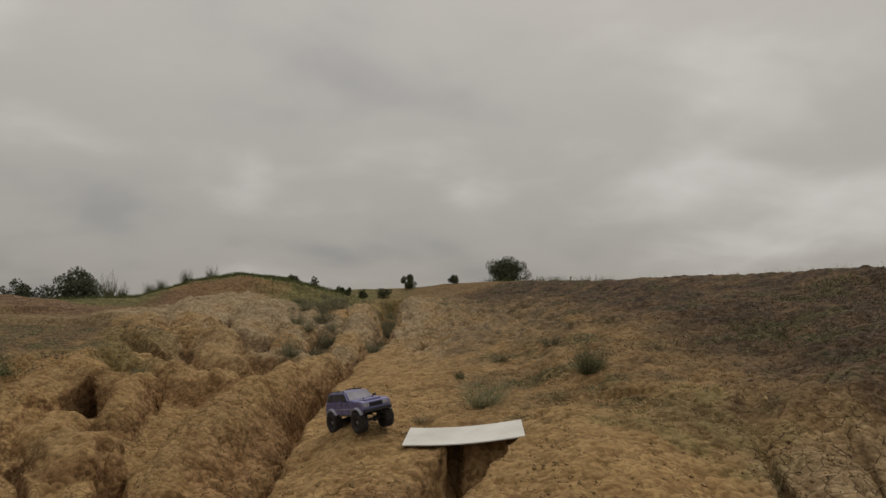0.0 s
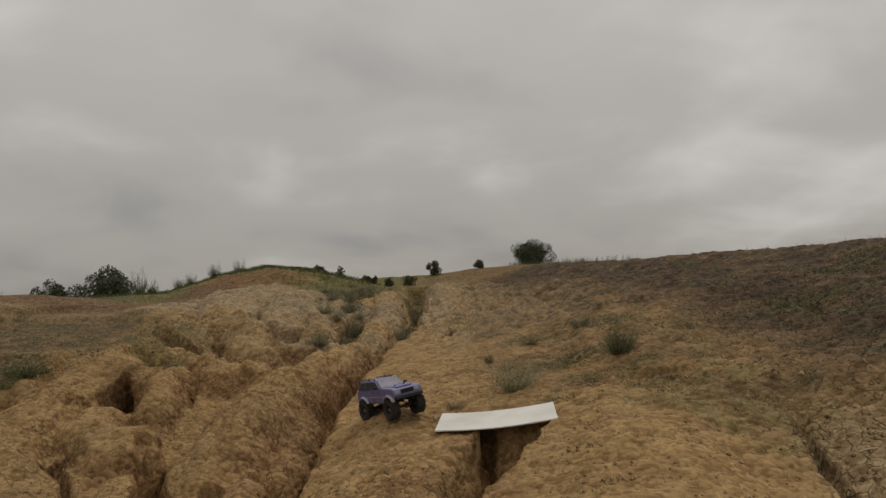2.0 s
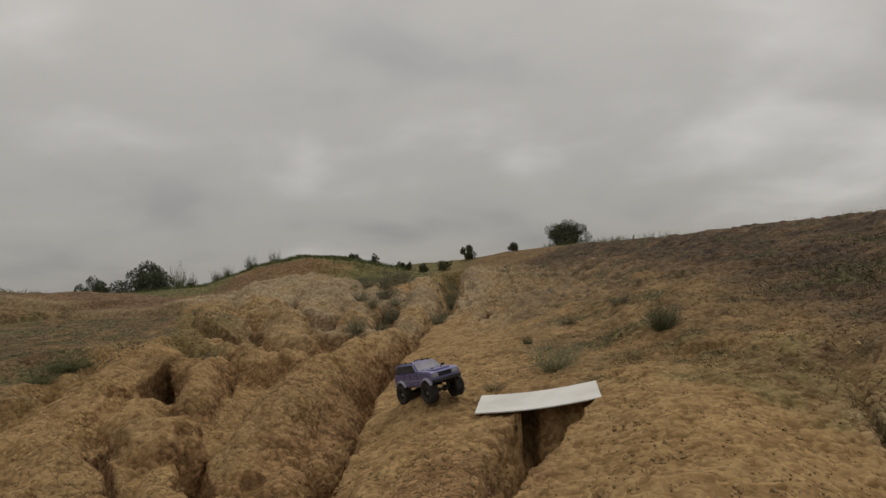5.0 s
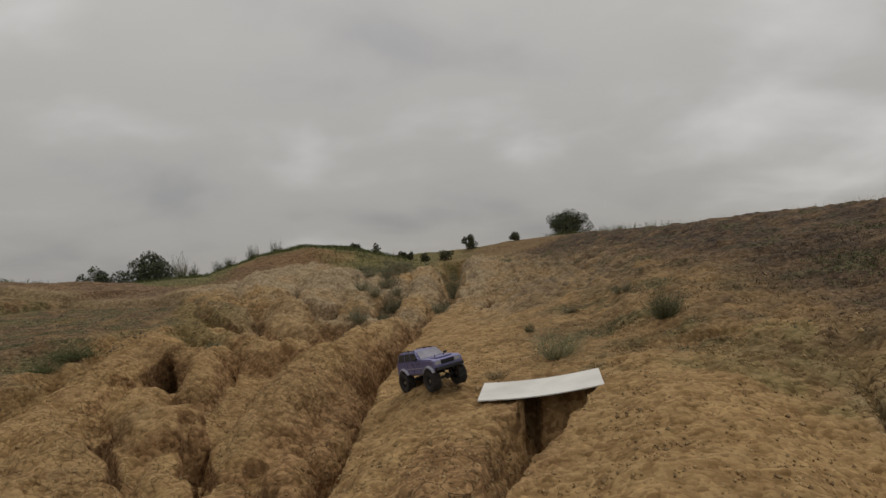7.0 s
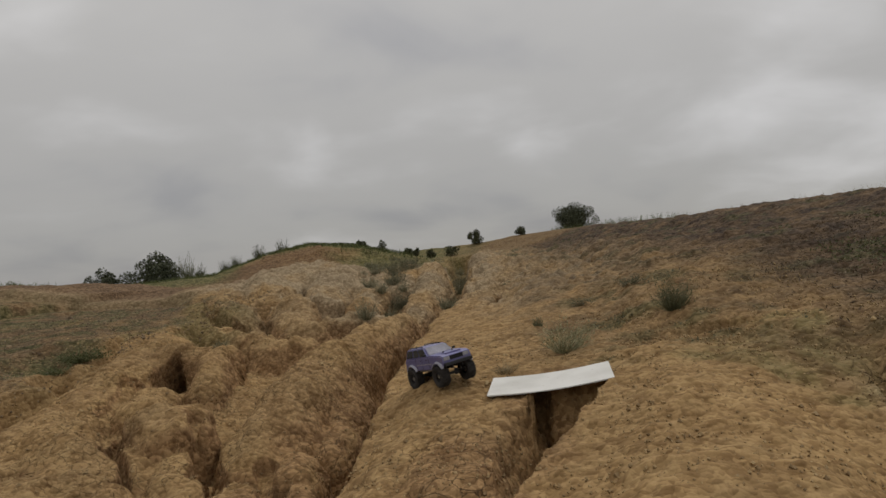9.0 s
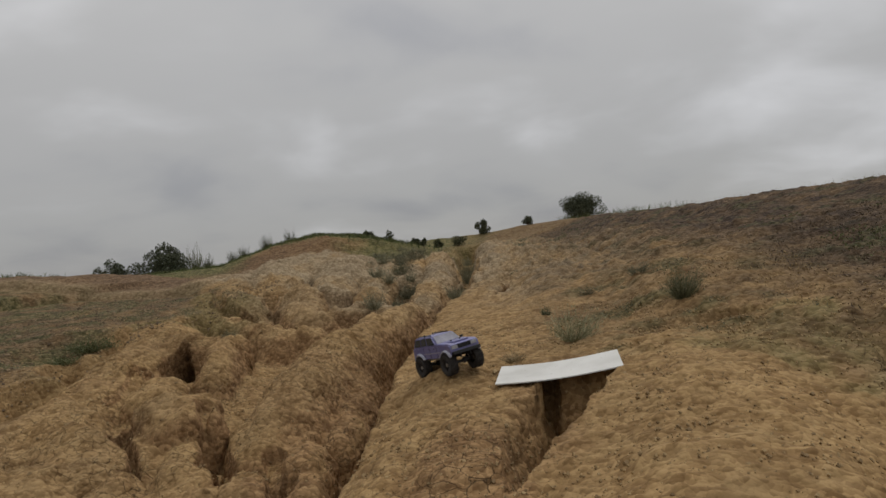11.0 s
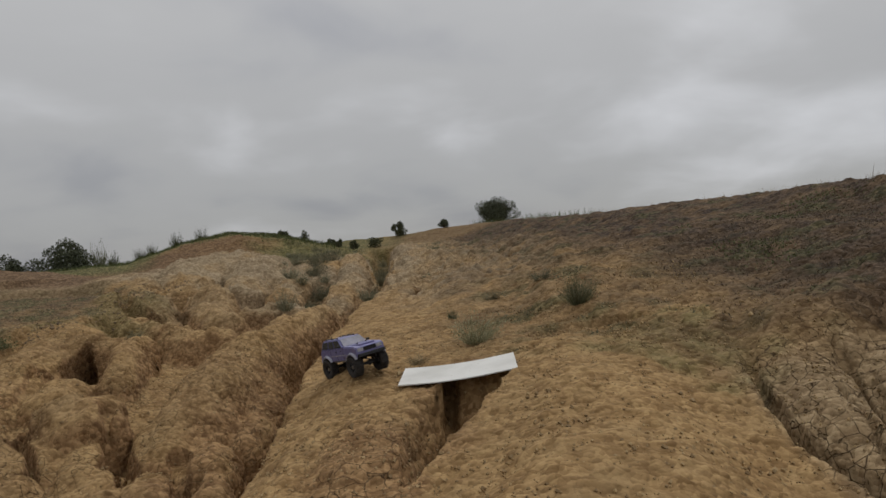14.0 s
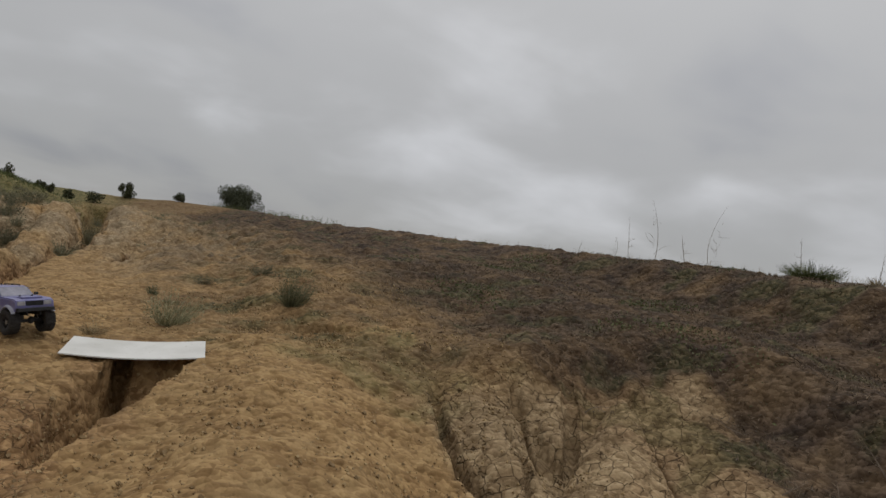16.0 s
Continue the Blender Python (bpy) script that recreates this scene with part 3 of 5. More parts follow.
    pale = np.maximum(pale, 0.4 * broken * step(8.2, 9.8, y) * step(13, 11, y) * (0.8 + 0.5 * m))
    green = step(16.5, 19, y) * step(0.2, -3, x + 0.8 * n) * 0.9 * np.maximum(np.maximum(step(21.2, 22.4, y + 0.5 * n), step(-7.2, -8.4, x + 0.5 * n)), step(-5.6, -4.0, x + 0.5 * n))
    bank = step(0.2, -0.5, x - edge) * step(13.6, 12, y) * step(-0.5, -2.2, x)
    green = np.maximum(green, bank * step(-0.35, 0.4, m + 0.5 * n) * 0.6)
    shelf = step(-2.9, -3.5, x + 0.25 * m) * step(7.5, 8.2, y) * step(12, 10.5, y) * step(1.0, 0.4, x - edge)
    green = np.maximum(green, 0.5 * shelf * step(-0.5, 0.3, m + n))
    moss = step(0.6, 0.1, np.hypot((x - 1.4) / 1.0, (y - 4.15) / 0.9) + 0.5 * m + 0.3 * n)
    green = np.maximum(green, 0.55 * moss)
    dark = np.maximum(dark, (0.4 + 0.4 * m) * step(1.0, 1.55, x - 0.25 * (y - 3.6) + 0.2 * n) * step(3.1, 3.7, y + 0.2 * m) * step(6, 4.6, y) * (1 - spurs))
    behind = step(0.0, 0.4, x) * step(4.0, 5.0, y + 0.5 * n + 0.3 * m) * step(2.4, 1.3, x) * step(9, 6, y)
    green = np.maximum(green, behind * step(-0.2, 0.6, m + n) * 0.5)
    dark = np.maximum(dark, (0.42 + 0.35 * m) * step(-0.15, 0.35, x + 0.2 * n) * step(4.0, 5.2, y + 0.5 * n + 0.3 * m) * step(13, 8, y))
    green = np.maximum(green, hill * step(0.2, 0.7, m + 0.5 * n) * 0.4)
    # red-brown along gully and head walls, part of it their shade as soil colour
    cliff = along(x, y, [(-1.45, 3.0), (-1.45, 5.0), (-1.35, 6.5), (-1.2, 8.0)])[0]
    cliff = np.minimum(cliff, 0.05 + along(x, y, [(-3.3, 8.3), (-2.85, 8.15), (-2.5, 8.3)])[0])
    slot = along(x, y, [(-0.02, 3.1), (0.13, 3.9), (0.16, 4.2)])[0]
    rust_shade = np.maximum(0.6 * step(0.27, 0.08, cliff + 0.12 * m), 0.4 * step(0.27, 0.14, slot + 0.05 * m))
    # bank front beside the slot: reddish soil, darkened to carry its shade
    rust_shade = np.maximum(rust_shade, 0.6 * step(0.02, -0.1, x + 0.1 * m) * step(-0.62, -0.4, x + 0.1 * m) * step(3.55, 3.2, y + 0.1 * m))
    rust_shade = np.maximum(rust_shade, 0.2 * broken * step(0.0, 0.5, n - 0.4 * m) * step(9, 7, y))
    dark = np.maximum(dark, (0.12 + 0.15 * m) * step(-2.2, -2.9, x + 0.2 * n) * step(5.8, 4.9, y + 0.2 * n))
    dark = np.maximum(dark, 0.5 * step(21, 26, y) * step(-2.5, -1.0, x) * step(40, 34, y))
    top_bank = np.maximum(step(13.0, 13.6, y) * step(-5.6, -6.6, x) * step(22, 20, y), 0.8 * step(17, 19, y) * step(-4.0, -5.6, x) * step(-8.4, -7.2, x) * step(22.4, 21.2, y))
    rust_shade = np.maximum(rust_shade, 0.7 * top_bank)
    rust_shade = np.maximum(rust_shade, 0.35 * spur * step(0.0, 0.4, n + 0.5 * m))
    return z, np.clip(pale, 0, 1), np.clip(np.maximum(dark, 0.5 * top_bank + (0.72 + 0.35 * m) * bank), 0, 1), np.clip(green, 0, 1), broken, crust, np.clip(rust_shade, 0, 1)


def height(x, y):
    return float(relief(np.array([float(x)]), np.array([float(y)]))[0][0])


def grown(first, step_size, rate, end):
    out, v = [], first
    while v < end:
        out.append(v)
        v += step_size
        step_size *= 1 + rate
    return out + [end]


def build_ground():
    half = [i * 0.0105 for i in range(int(4.2 / 0.0105))]
    half += grown(half[-1] + 0.0105, 0.0105, 0.016, 3000.0)
    xs = np.array([-v for v in half[:0:-1]] + half)
    ys = [1.7]
    while ys[-1] < 40:
        ys.append(ys[-1] + max(0.0105, 0.0043 * ys[-1]))
    ys += grown(ys[-1] + 0.25, 0.25, 0.12, 3500.0)
    ys = [-v for v in grown(0.6, 0.2, 0.2, 3000.0)[::-1]] + [-0.4 + 0.15 * i for i in range(14)] + ys
    ys = np.array(ys)
    nx, ny = len(xs), len(ys)
    # more columns on the steep walls: each row is spread by the length of its profile
    cx, cy = xs[::3], ys[::3]
    rough_z = relief(*(g.ravel() for g in np.meshgrid(cx, cy)))[0].reshape(len(cy), len(cx))
    tilt = np.minimum(np.abs(np.gradient(rough_z, cx, axis=1)), 5.0)
    for _ in range(4):
        tilt[1:-1] = (tilt[:-2] + 2 * tilt[1:-1] + tilt[2:]) / 4
    dens = np.sqrt(1 + 1.3 * tilt ** 2)
    tilt_full = np.stack([np.interp(ys, cy, dens[:, k]) for k in range(len(cx))], -1)
    gx = np.empty((ny, nx))
    mid = slice(np.searchsorted(xs, -4.5), np.searchsorted(xs, 4.5))
    for j in range(ny):
        w = np.interp(xs[mid], cx, tilt_full[j])
        c = np.concatenate([[0], np.cumsum((w[1:] + w[:-1]) / 2 * np.diff(xs[mid]))])
        base = (xs[mid] - xs[mid][0]) / (xs[mid][-1] - xs[mid][0]) * c[-1]
        gx[j] = xs
        gx[j, mid] = np.interp(base, c, xs[mid])
    gy = np.repeat(ys[:, None], nx, 1)
    x, y = gx.ravel().copy(), gy.ravel().copy()
    z, pale, dark, green, broken, crust, rust_shade = relief(x, y)
    p = np.stack([x, y, z], -1).reshape(ny, nx, 3)
    nrm = np.cross(np.gradient(p, axis=1), np.gradient(p, axis=0))
    nrm /= np.linalg.norm(nrm, axis=-1, keepdims=True) + 1e-12
    nrm = nrm.reshape(-1, 3)
    # crumbly skin, clods and shrinkage cracks, pushed along the surface's own normal
    near = np.where((np.hypot(x, y) < 26) & (y > 1.0) & (np.abs(x) < 9))[0]
    q = [x[near], y[near], z[near]]
    reach = np.hypot(q[0], q[1])
    wall = step(0.88, 0.5, nrm[near, 2])
    bk, cr = broken[near], crust[near]
    for hole in HOLES:
        m = hole_mask(x[near], y[near], hole)
        y[near] += hole[5] * m * step(-0.4, 0.5, (q[1] - hole[1]) / hole[3])
    lump = solid_layers(q, 0.32, 2, 201, 0.4)
    crumb = solid_layers(q, 0.11, 2, 211, 0.5) * (0.4 + 0.6 * np.clip(nrm[near, 2], 0, 1))
    loose = np.maximum(bk, wall * np.where(q[0] > 1.2, 0.2, 0.4))
    slope_side = step(0.2, 0.8, q[0]) * step(4.2, 4.8, q[1] + 0.4 * q[0])
    push = (0.008 + 0.036 * loose + (0.026 + 0.034 * step(5.5, 8, q[1]) * step(4.2, 3.0, q[0])) * slope_side) * lump + (0.014 + 0.008 * loose + 0.008 * slope_side) * crumb * (1 - 0.5 * cr)
    away = step(7, 11, reach) * bk
    push += away * (0.09 * solid_layers(q, 1.0, 3, 251, 0.55) + 0.03 * crumb)
    push += 0.022 * np.clip(solid_noise([c / 0.05 for c in q], 221) - 0.05, 0, 1) * step(9, 5, reach) * (1 - 0.7 * cr) * step(0.4, 0.8, nrm[near, 2])
    warped = [c + 0.035 * solid_noise([d / 0.14 for d in q], 231 + k) for k, c in enumerate(q)]
    seam = np.where(q[0] > 0.9, 1 - step(0.008, 0.07, solid_cells(warped, 0.1, 3)), 1 - step(0.01, 0.085, solid_cells(warped, 0.13, 3)))
    fade = step(13, 7, reach)
    a = np.maximum(cr, 0.15 * wall * (reach < 12)) * fade
    push -= 0.016 * a * seam
    # steep faces tinted redder and darker: bare subsoil, with wall shade put into colour
    rust_shade[near] = np.clip(np.maximum(rust_shade[near], 0.65 * step(0.74, 0.42, nrm[near, 2]) * bk * step(14, 9, reach)), 0, 1)
    # weathered outcrops in the upper slope
    outcrop = step(-0.7, -0.1, q[0]) * step(2.4, 1.2, q[0] - 0.05 * (q[1] - 8)) * step(6.3, 9, q[1]) * step(24, 18, q[1])
    push += outcrop * (0.10 * np.abs(solid_noise([q[0] / 0.55, q[1] / 0.8, q[2] / 0.3], 271)) - 0.02 + 0.05 * np.abs(solid_noise([q[0] / 0.22, q[1] / 0.3, q[2] / 0.12], 273)) + 0.02 * crumb)
    # flaked clods with sharp creases between them
    block = step(0.0, 0.42, solid_cells(warped, 0.19, 9)) + 0.45 * step(0.0, 0.45, solid_cells([c + 0.3 for c in warped], 0.085, 11))
    push += (0.016 * loose * (0.4 + 0.6 * np.clip(nrm[near, 2], 0, 1)) + 0.016 * slope_side) * step(17, 11, reach) * (block - 0.9) * step(-0.5, 0.4, lump)
    flake = np.abs(solid_noise([c / 0.17 for c in warped], 261)) - 0.25 + 0.5 * np.abs(solid_noise([c / 0.075 for c in warped], 263)) - 0.12
    push += (0.006 + 0.006 * loose * step(16, 9, reach)) * flake
    x[near] += push * nrm[near, 0]
    y[near] += push * nrm[near, 1]
    z[near] += push * nrm[near, 2]
    cut = np.zeros_like(x)
    cut[near] = a
    me = bpy.data.meshes.new("ground")
    me.vertices.add(nx * ny)
    me.vertices.foreach_set("co", np.stack([x, y, z], -1).astype(np.float32).ravel())
    i = (np.arange(ny - 1)[:, None] * nx + np.arange(nx - 1)[None, :]).ravel()
    quads = np.stack([i, i + 1, i + nx + 1, i + nx], -1).astype(np.int32)
    me.loops.add(quads.size)
    me.loops.foreach_set("vertex_index", quads.ravel())
    me.polygons.add(len(quads))
    me.polygons.foreach_set("loop_start", np.arange(0, quads.size, 4, dtype=np.int32))
    me.update(calc_edges=True)
    me.polygons.foreach_set("use_smooth", np.ones(len(quads), dtype=bool))
    for name, v in (("pale", pale), ("dark", dark), ("green", green), ("rust_shade", rust_shade), ("seam", cut)):
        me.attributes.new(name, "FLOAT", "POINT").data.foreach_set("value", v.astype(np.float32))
    me.materials.append(SOIL)
    ob = new("ground", me)
    return tagged(ob, "eroded ochre badland soil with gullies and cracked clay", "ground", kind="structure")


ground = build_ground()


def part(name, bm, mat, parent=None, label=""):
    me = bpy.data.meshes.new(name)
    bm.to_mesh(me)
    bm.free()
    me.materials.append(mat)
    ob = new(name, me)
    if parent:
        ob.parent = parent
    if label:
        ob["label"] = label
    return ob




def board_paint():
    m, n, l, b = material("white_board", 0.55, 0.0, 0.35)
    wide, fine = noise_tex(n, l, 5, 3, 0.5), noise_tex(n, l, 38, 3, 0.6)
    col = ramp(n, l, wide, [(0.35, (0.57, 0.56, 0.52)), (0.65, (0.69, 0.68, 0.645))])
    col = mix_colour(n, l, ramp(n, l, fine, [(0.66, (0, 0, 0)), (0.74, (0.7, 0.7, 0.7))]), col, (0.30, 0.25, 0.18))
    l.new(col, b.inputs["Base Color"])
    return m


WHITE = board_paint()


def build_board():
    bm = bmesh.new()
    nx, ny = 24, 8
    grid = []
    for lay in (0, 1):
        rows = []
        for j in range(ny + 1):
            row = []
            for i in range(nx + 1):
                u, v = i / nx, j / ny
                a = Vector((-0.18, 3.92, 0.893)).lerp(Vector((0.475, 3.84, 0.96)), u)
                b = Vector((-0.148, 4.225, 0.936)).lerp(Vector((0.488, 4.15, 1.0)), u)
                p = a.lerp(b, v)
                p.z += -0.016 * math.sin(math.pi * u) + 0.004 - 0.006 * lay
                row.append(bm.verts.new(p))
            rows.append(row)
        grid.append(rows)
    t, b = grid
    for j in range(ny):
        for i in range(nx):
            bm.faces.new((t[j][i], t[j][i + 1], t[j + 1][i + 1], t[j + 1][i]))
            bm.faces.new((b[j][i], b[j + 1][i], b[j + 1][i + 1], b[j][i + 1]))
    for i in range(nx):
        bm.faces.new((t[0][i], b[0][i], b[0][i + 1], t[0][i + 1]))
        bm.faces.new((t[ny][i], t[ny][i + 1], b[ny][i + 1], b[ny][i]))
    for j in range(ny):
        bm.faces.new((t[j][0], t[j + 1][0], b[j + 1][0], b[j][0]))
        bm.faces.new((t[j][nx], b[j][nx], b[j + 1][nx], t[j + 1][nx]))
    bm.normal_update()
    ob = part("board", bm, WHITE)
    return tagged(ob, "thin white board laid as a bridge over the gully", "board")


build_board()


# ---------------------------------------------------------------- plants
STALK = plain("grey_dry_stalk", (0.34, 0.31, 0.26), 0.95, vary=0.3, scale=12)
WOOD = plain("grey_bark", (0.15, 0.115, 0.085), 0.95, vary=0.4, scale=12)
OLIVE = leaf_material("olive_leaf", (0.04, 0.046, 0.024), (0.12, 0.125, 0.062))
DEEP = leaf_material("dark_leaf", (0.045, 0.053, 0.032), (0.125, 0.135, 0.08))
BROOM = leaf_material("broom_stem", (0.17, 0.175, 0.095), (0.42, 0.40, 0.25))
DUSKY = leaf_material("dusky_stem", (0.07, 0.078, 0.042), (0.20, 0.20, 0.11))
GREYGREEN = leaf_material("grey_green_leaf", (0.09, 0.09, 0.055), (0.22, 0.21, 0.13))
GRASS = leaf_material("grass_blade", (0.05, 0.066, 0.022), (0.16, 0.175, 0.065))
STRAW = leaf_material("dry_straw", (0.16, 0.125, 0.07), (0.40, 0.33, 0.2))
SAGE = leaf_material("sage_leaf", (0.13, 0.13, 0.08), (0.30, 0.29, 0.19))
HERB = leaf_material("herb_leaf", (0.065, 0.08, 0.034), (0.17, 0.18, 0.08))
LITTER = leaf_material("dead_litter", (0.06, 0.044, 0.032), (0.24, 0.18, 0.12))
CLOD = leaf_material("loose_clod", (0.19, 0.125, 0.06), (0.42, 0.30, 0.15))
HILLCLOD = leaf_material("brown_clod", (0.09, 0.062, 0.038), (0.27, 0.195, 0.115))


def leaves_mesh(name, centres, size, rng, slim=0.45, up=None):
    """Many small bent leaves, each of two triangles pairs, at the given centres."""
    n = len(centres)
    a = rng.normal(size=(n, 3))
    if up is not None:
        a = a * 0.7 + up
    a /= np.linalg.norm(a, axis=1, keepdims=True)
    b = np.cross(a, rng.normal(size=(n, 3)))
    b /= np.linalg.norm(b, axis=1, keepdims=True)
    c = np.cross(a, b)
    s = size * rng.uniform(0.6, 1.4, (n, 1))
    base, tip = centres - a * s * 0.5, centres + a * s * 0.5
    l, r = centres + b * s * slim * 0.5 + c * s * 0.1, centres - b * s * slim * 0.5 + c * s * 0.1
    v = np.stack([base, l, tip, r], 1).reshape(-1, 3)
    i = np.arange(n) * 4
    f = np.concatenate([np.stack([i, i + 1, i + 2], -1), np.stack([i, i + 2, i + 3], -1)])
    me = bpy.data.meshes.new(name)
    me.from_pydata(v.tolist(), [], f.tolist())
    return me


def blades_mesh(name, roots, tips, width, rng, bend=0.15, parts=3):
    """Curved tapering blades or twigs from roots to tips, three-sided."""
    n = len(roots)
    axis = tips - roots
    length = np.linalg.norm(axis, axis=1, keepdims=True)
    side = np.cross(axis, rng.normal(size=(n, 3)))
    side /= np.linalg.norm(side, axis=1, keepdims=True) + 1e-9
    other = np.cross(axis / (length + 1e-9), side)
    bow = rng.normal(size=(n, 3)) * length * bend
    verts, faces = [], []
    w = width * rng.uniform(0.7, 1.3, (n, 1))
    for k in range(parts + 1):
        t = k / parts
        c = roots + axis * t + bow * (4 * t * (1 - t)) * 0.5
        taper = w * (1 - 0.85 * t)
        for a in (0, 2.094, 4.189):
            verts.append(c + taper * (math.cos(a) * side + math.sin(a) * other))
    v = np.stack(verts, 1).reshape(-1, 3)
    i = np.arange(n)[:, None] * 3 * (parts + 1)
    for k in range(parts):
        for a in range(3):
            p, q = 3 * k + a, 3 * k + (a + 1) % 3
            faces.append(np.concatenate([i + p, i + q, i + q + 3, i + p + 3], 1))
    me = bpy.data.meshes.new(name)
    me.from_pydata(v.tolist(), [], np.concatenate(faces).tolist())
    return me


def mesh_part(name, me, mat, parent=None, label=""):
    me.materials.append(mat)
    ob = new(name, me)
    if parent:
        ob.parent = parent
    if label:
        ob["label"] = label
    return ob


def broom_shrub(name, x, y, width, tall, stems, mat, label, seed, lean=(0, 0), leafy=0, thick=0.0022):
    """A shrub of many upright stems from one root, with small leaves along them."""
    rng = np.random.RandomState(seed)
    top = new(name)
    top.location = (x, y, height(x, y) - 0.01)
    tagged(top, label, "shrub")
    ang, rad = rng.uniform(0, 6.283, stems), np.sqrt(rng.uniform(0, 1, stems))
    h = tall * rng.uniform(0.35, 1.0, stems) * (1 - 0.22 * rad ** 2) * (1 + 0.22 * np.sin(3 * ang + seed))
    roots = np.stack([0.12 * width * rad * np.cos(ang), 0.12 * width * rad * np.sin(ang), np.zeros(stems)], -1)
    tips = np.stack([0.5 * width * rad * np.cos(ang) + lean[0] * h, 0.5 * width * rad * np.sin(ang) + lean[1] * h, h], -1)
    mesh_part("brush", blades_mesh("brush", roots, tips, thick, rng, 0.18), mat, top)["kind"] = "stuff"
    if leafy:
        k = rng.randint(0, stems, leafy)
        t = rng.uniform(0.3, 1.0, (leafy, 1))
        c = roots[k] + (tips[k] - roots[k]) * t + rng.normal(size=(leafy, 3)) * 0.03 * width
        mesh_part("foliage", leaves_mesh("foliage", c, 0.045 * max(width, tall), rng, 0.35, np.array([0, 0, 0.8])), mat, top)["kind"] = "stuff"
    return top


def round_shrub(name, x, y, width, tall, mat, label, seed, leaves=1500, leaf=0.05, z=None, category="shrub", trunk=0.22, clumps=14):
    """A tree or round bush: tapered trunk, limbs, and a crown of leaf clumps with gaps."""
    rng = np.random.RandomState(seed)
    top = new(name)
    top.location = (x, y, (height(x, y) if z is None else z) - 0.02)
    tagged(top, label, category)
    cz = tall * (trunk + (1 - trunk) * 0.5)
    cent = []
    while len(cent) < clumps:
        p = rng.uniform(-1, 1, 3)
        if 0.15 < p @ p < 1:
            cent.append(p * (0.40 * width, 0.40 * width, (1 - trunk) * 0.42 * tall) + (0, 0, cz))
    cent = np.array(cent)
    r0 = 0.035 * tall + 0.01
    bm = bmesh.new()
    n = 7
    rings = []
    for k in range(4):
        t = k / 3
        rr = r0 * (1.5 - 0.8 * t)
        off = rng.normal(size=2) * 0.02 * tall * t
        rings.append([bm.verts.new((off[0] + rr * math.cos(6.283 * i / n), off[1] + rr * math.sin(6.283 * i / n), t * cz * 0.8)) for i in range(n)])
    for a, b in zip(rings, rings[1:]):
        for i in range(n):
            bm.faces.new((a[i], a[(i + 1) % n], b[(i + 1) % n], b[i]))
    part("trunk", bm, WOOD, top)
    starts = np.stack([np.zeros(clumps), np.zeros(clumps), rng.uniform(0.3, 0.75, clumps) * cz], -1)
    for a, b in zip(starts, cent):
        mesh_part("limb", blades_mesh("limb", a[None], b[None], r0 * 0.45, rng, 0.12), WOOD, top)
    k = rng.randint(0, clumps, leaves)
    d = rng.normal(size=(leaves, 3))
    d /= np.linalg.norm(d, axis=1, keepdims=True)
    rad = rng.uniform(0.25, 1.0, (leaves, 1)) ** 0.5
    size = rng.uniform(0.7, 1.25, clumps)[k][:, None]
    c = cent[k] + d * rad * size * np.array([0.2 * width, 0.2 * width, 0.2 * (1 - trunk) * tall + 0.06 * width])
    c[:, 2] = np.maximum(c[:, 2], 0.03)
    mesh_part("crown", leaves_mesh("crown", c, leaf, rng, 0.55), mat, top)["kind"] = "stuff"
    return top


# shrubs on the near bank
broom_shrub("broom_bush", 0.31, 4.88, 0.44, 0.25, 230, BROOM, "pale green broom bush growing behind the white board", 1, (0.10, 0), 420, 0.0015)
broom_shrub("broom_bush", 1.13, 5.38, 0.36, 0.28, 340, DUSKY, "dark green broom bush on the bare slope", 2, (0.12, 0), 450, 0.0016)
broom_shrub("weed_tuft", -0.08, 4.50, 0.22, 0.08, 110, STRAW, "low dry weed tuft beside the board's far edge", 3, (0, 0), 200, 0.0016)
broom_shrub("weed_tuft", 0.19, 6.08, 0.12, 0.11, 90, DUSKY, "small dark weed tuft on the sandy slope", 4, (0, 0), 160, 0.002)
broom_shrub("weed_tuft", 1.07, 6.79, 0.34, 0.14, 160, GREYGREEN, "low olive weeds on the upper slope", 5, (0.1, 0), 300, 0.002)
broom_shrub("weed_tuft", 0.62, 6.9, 0.30, 0.10, 130, GREYGREEN, "low olive weeds on the upper slope", 6, (0.1, 0), 240, 0.002)
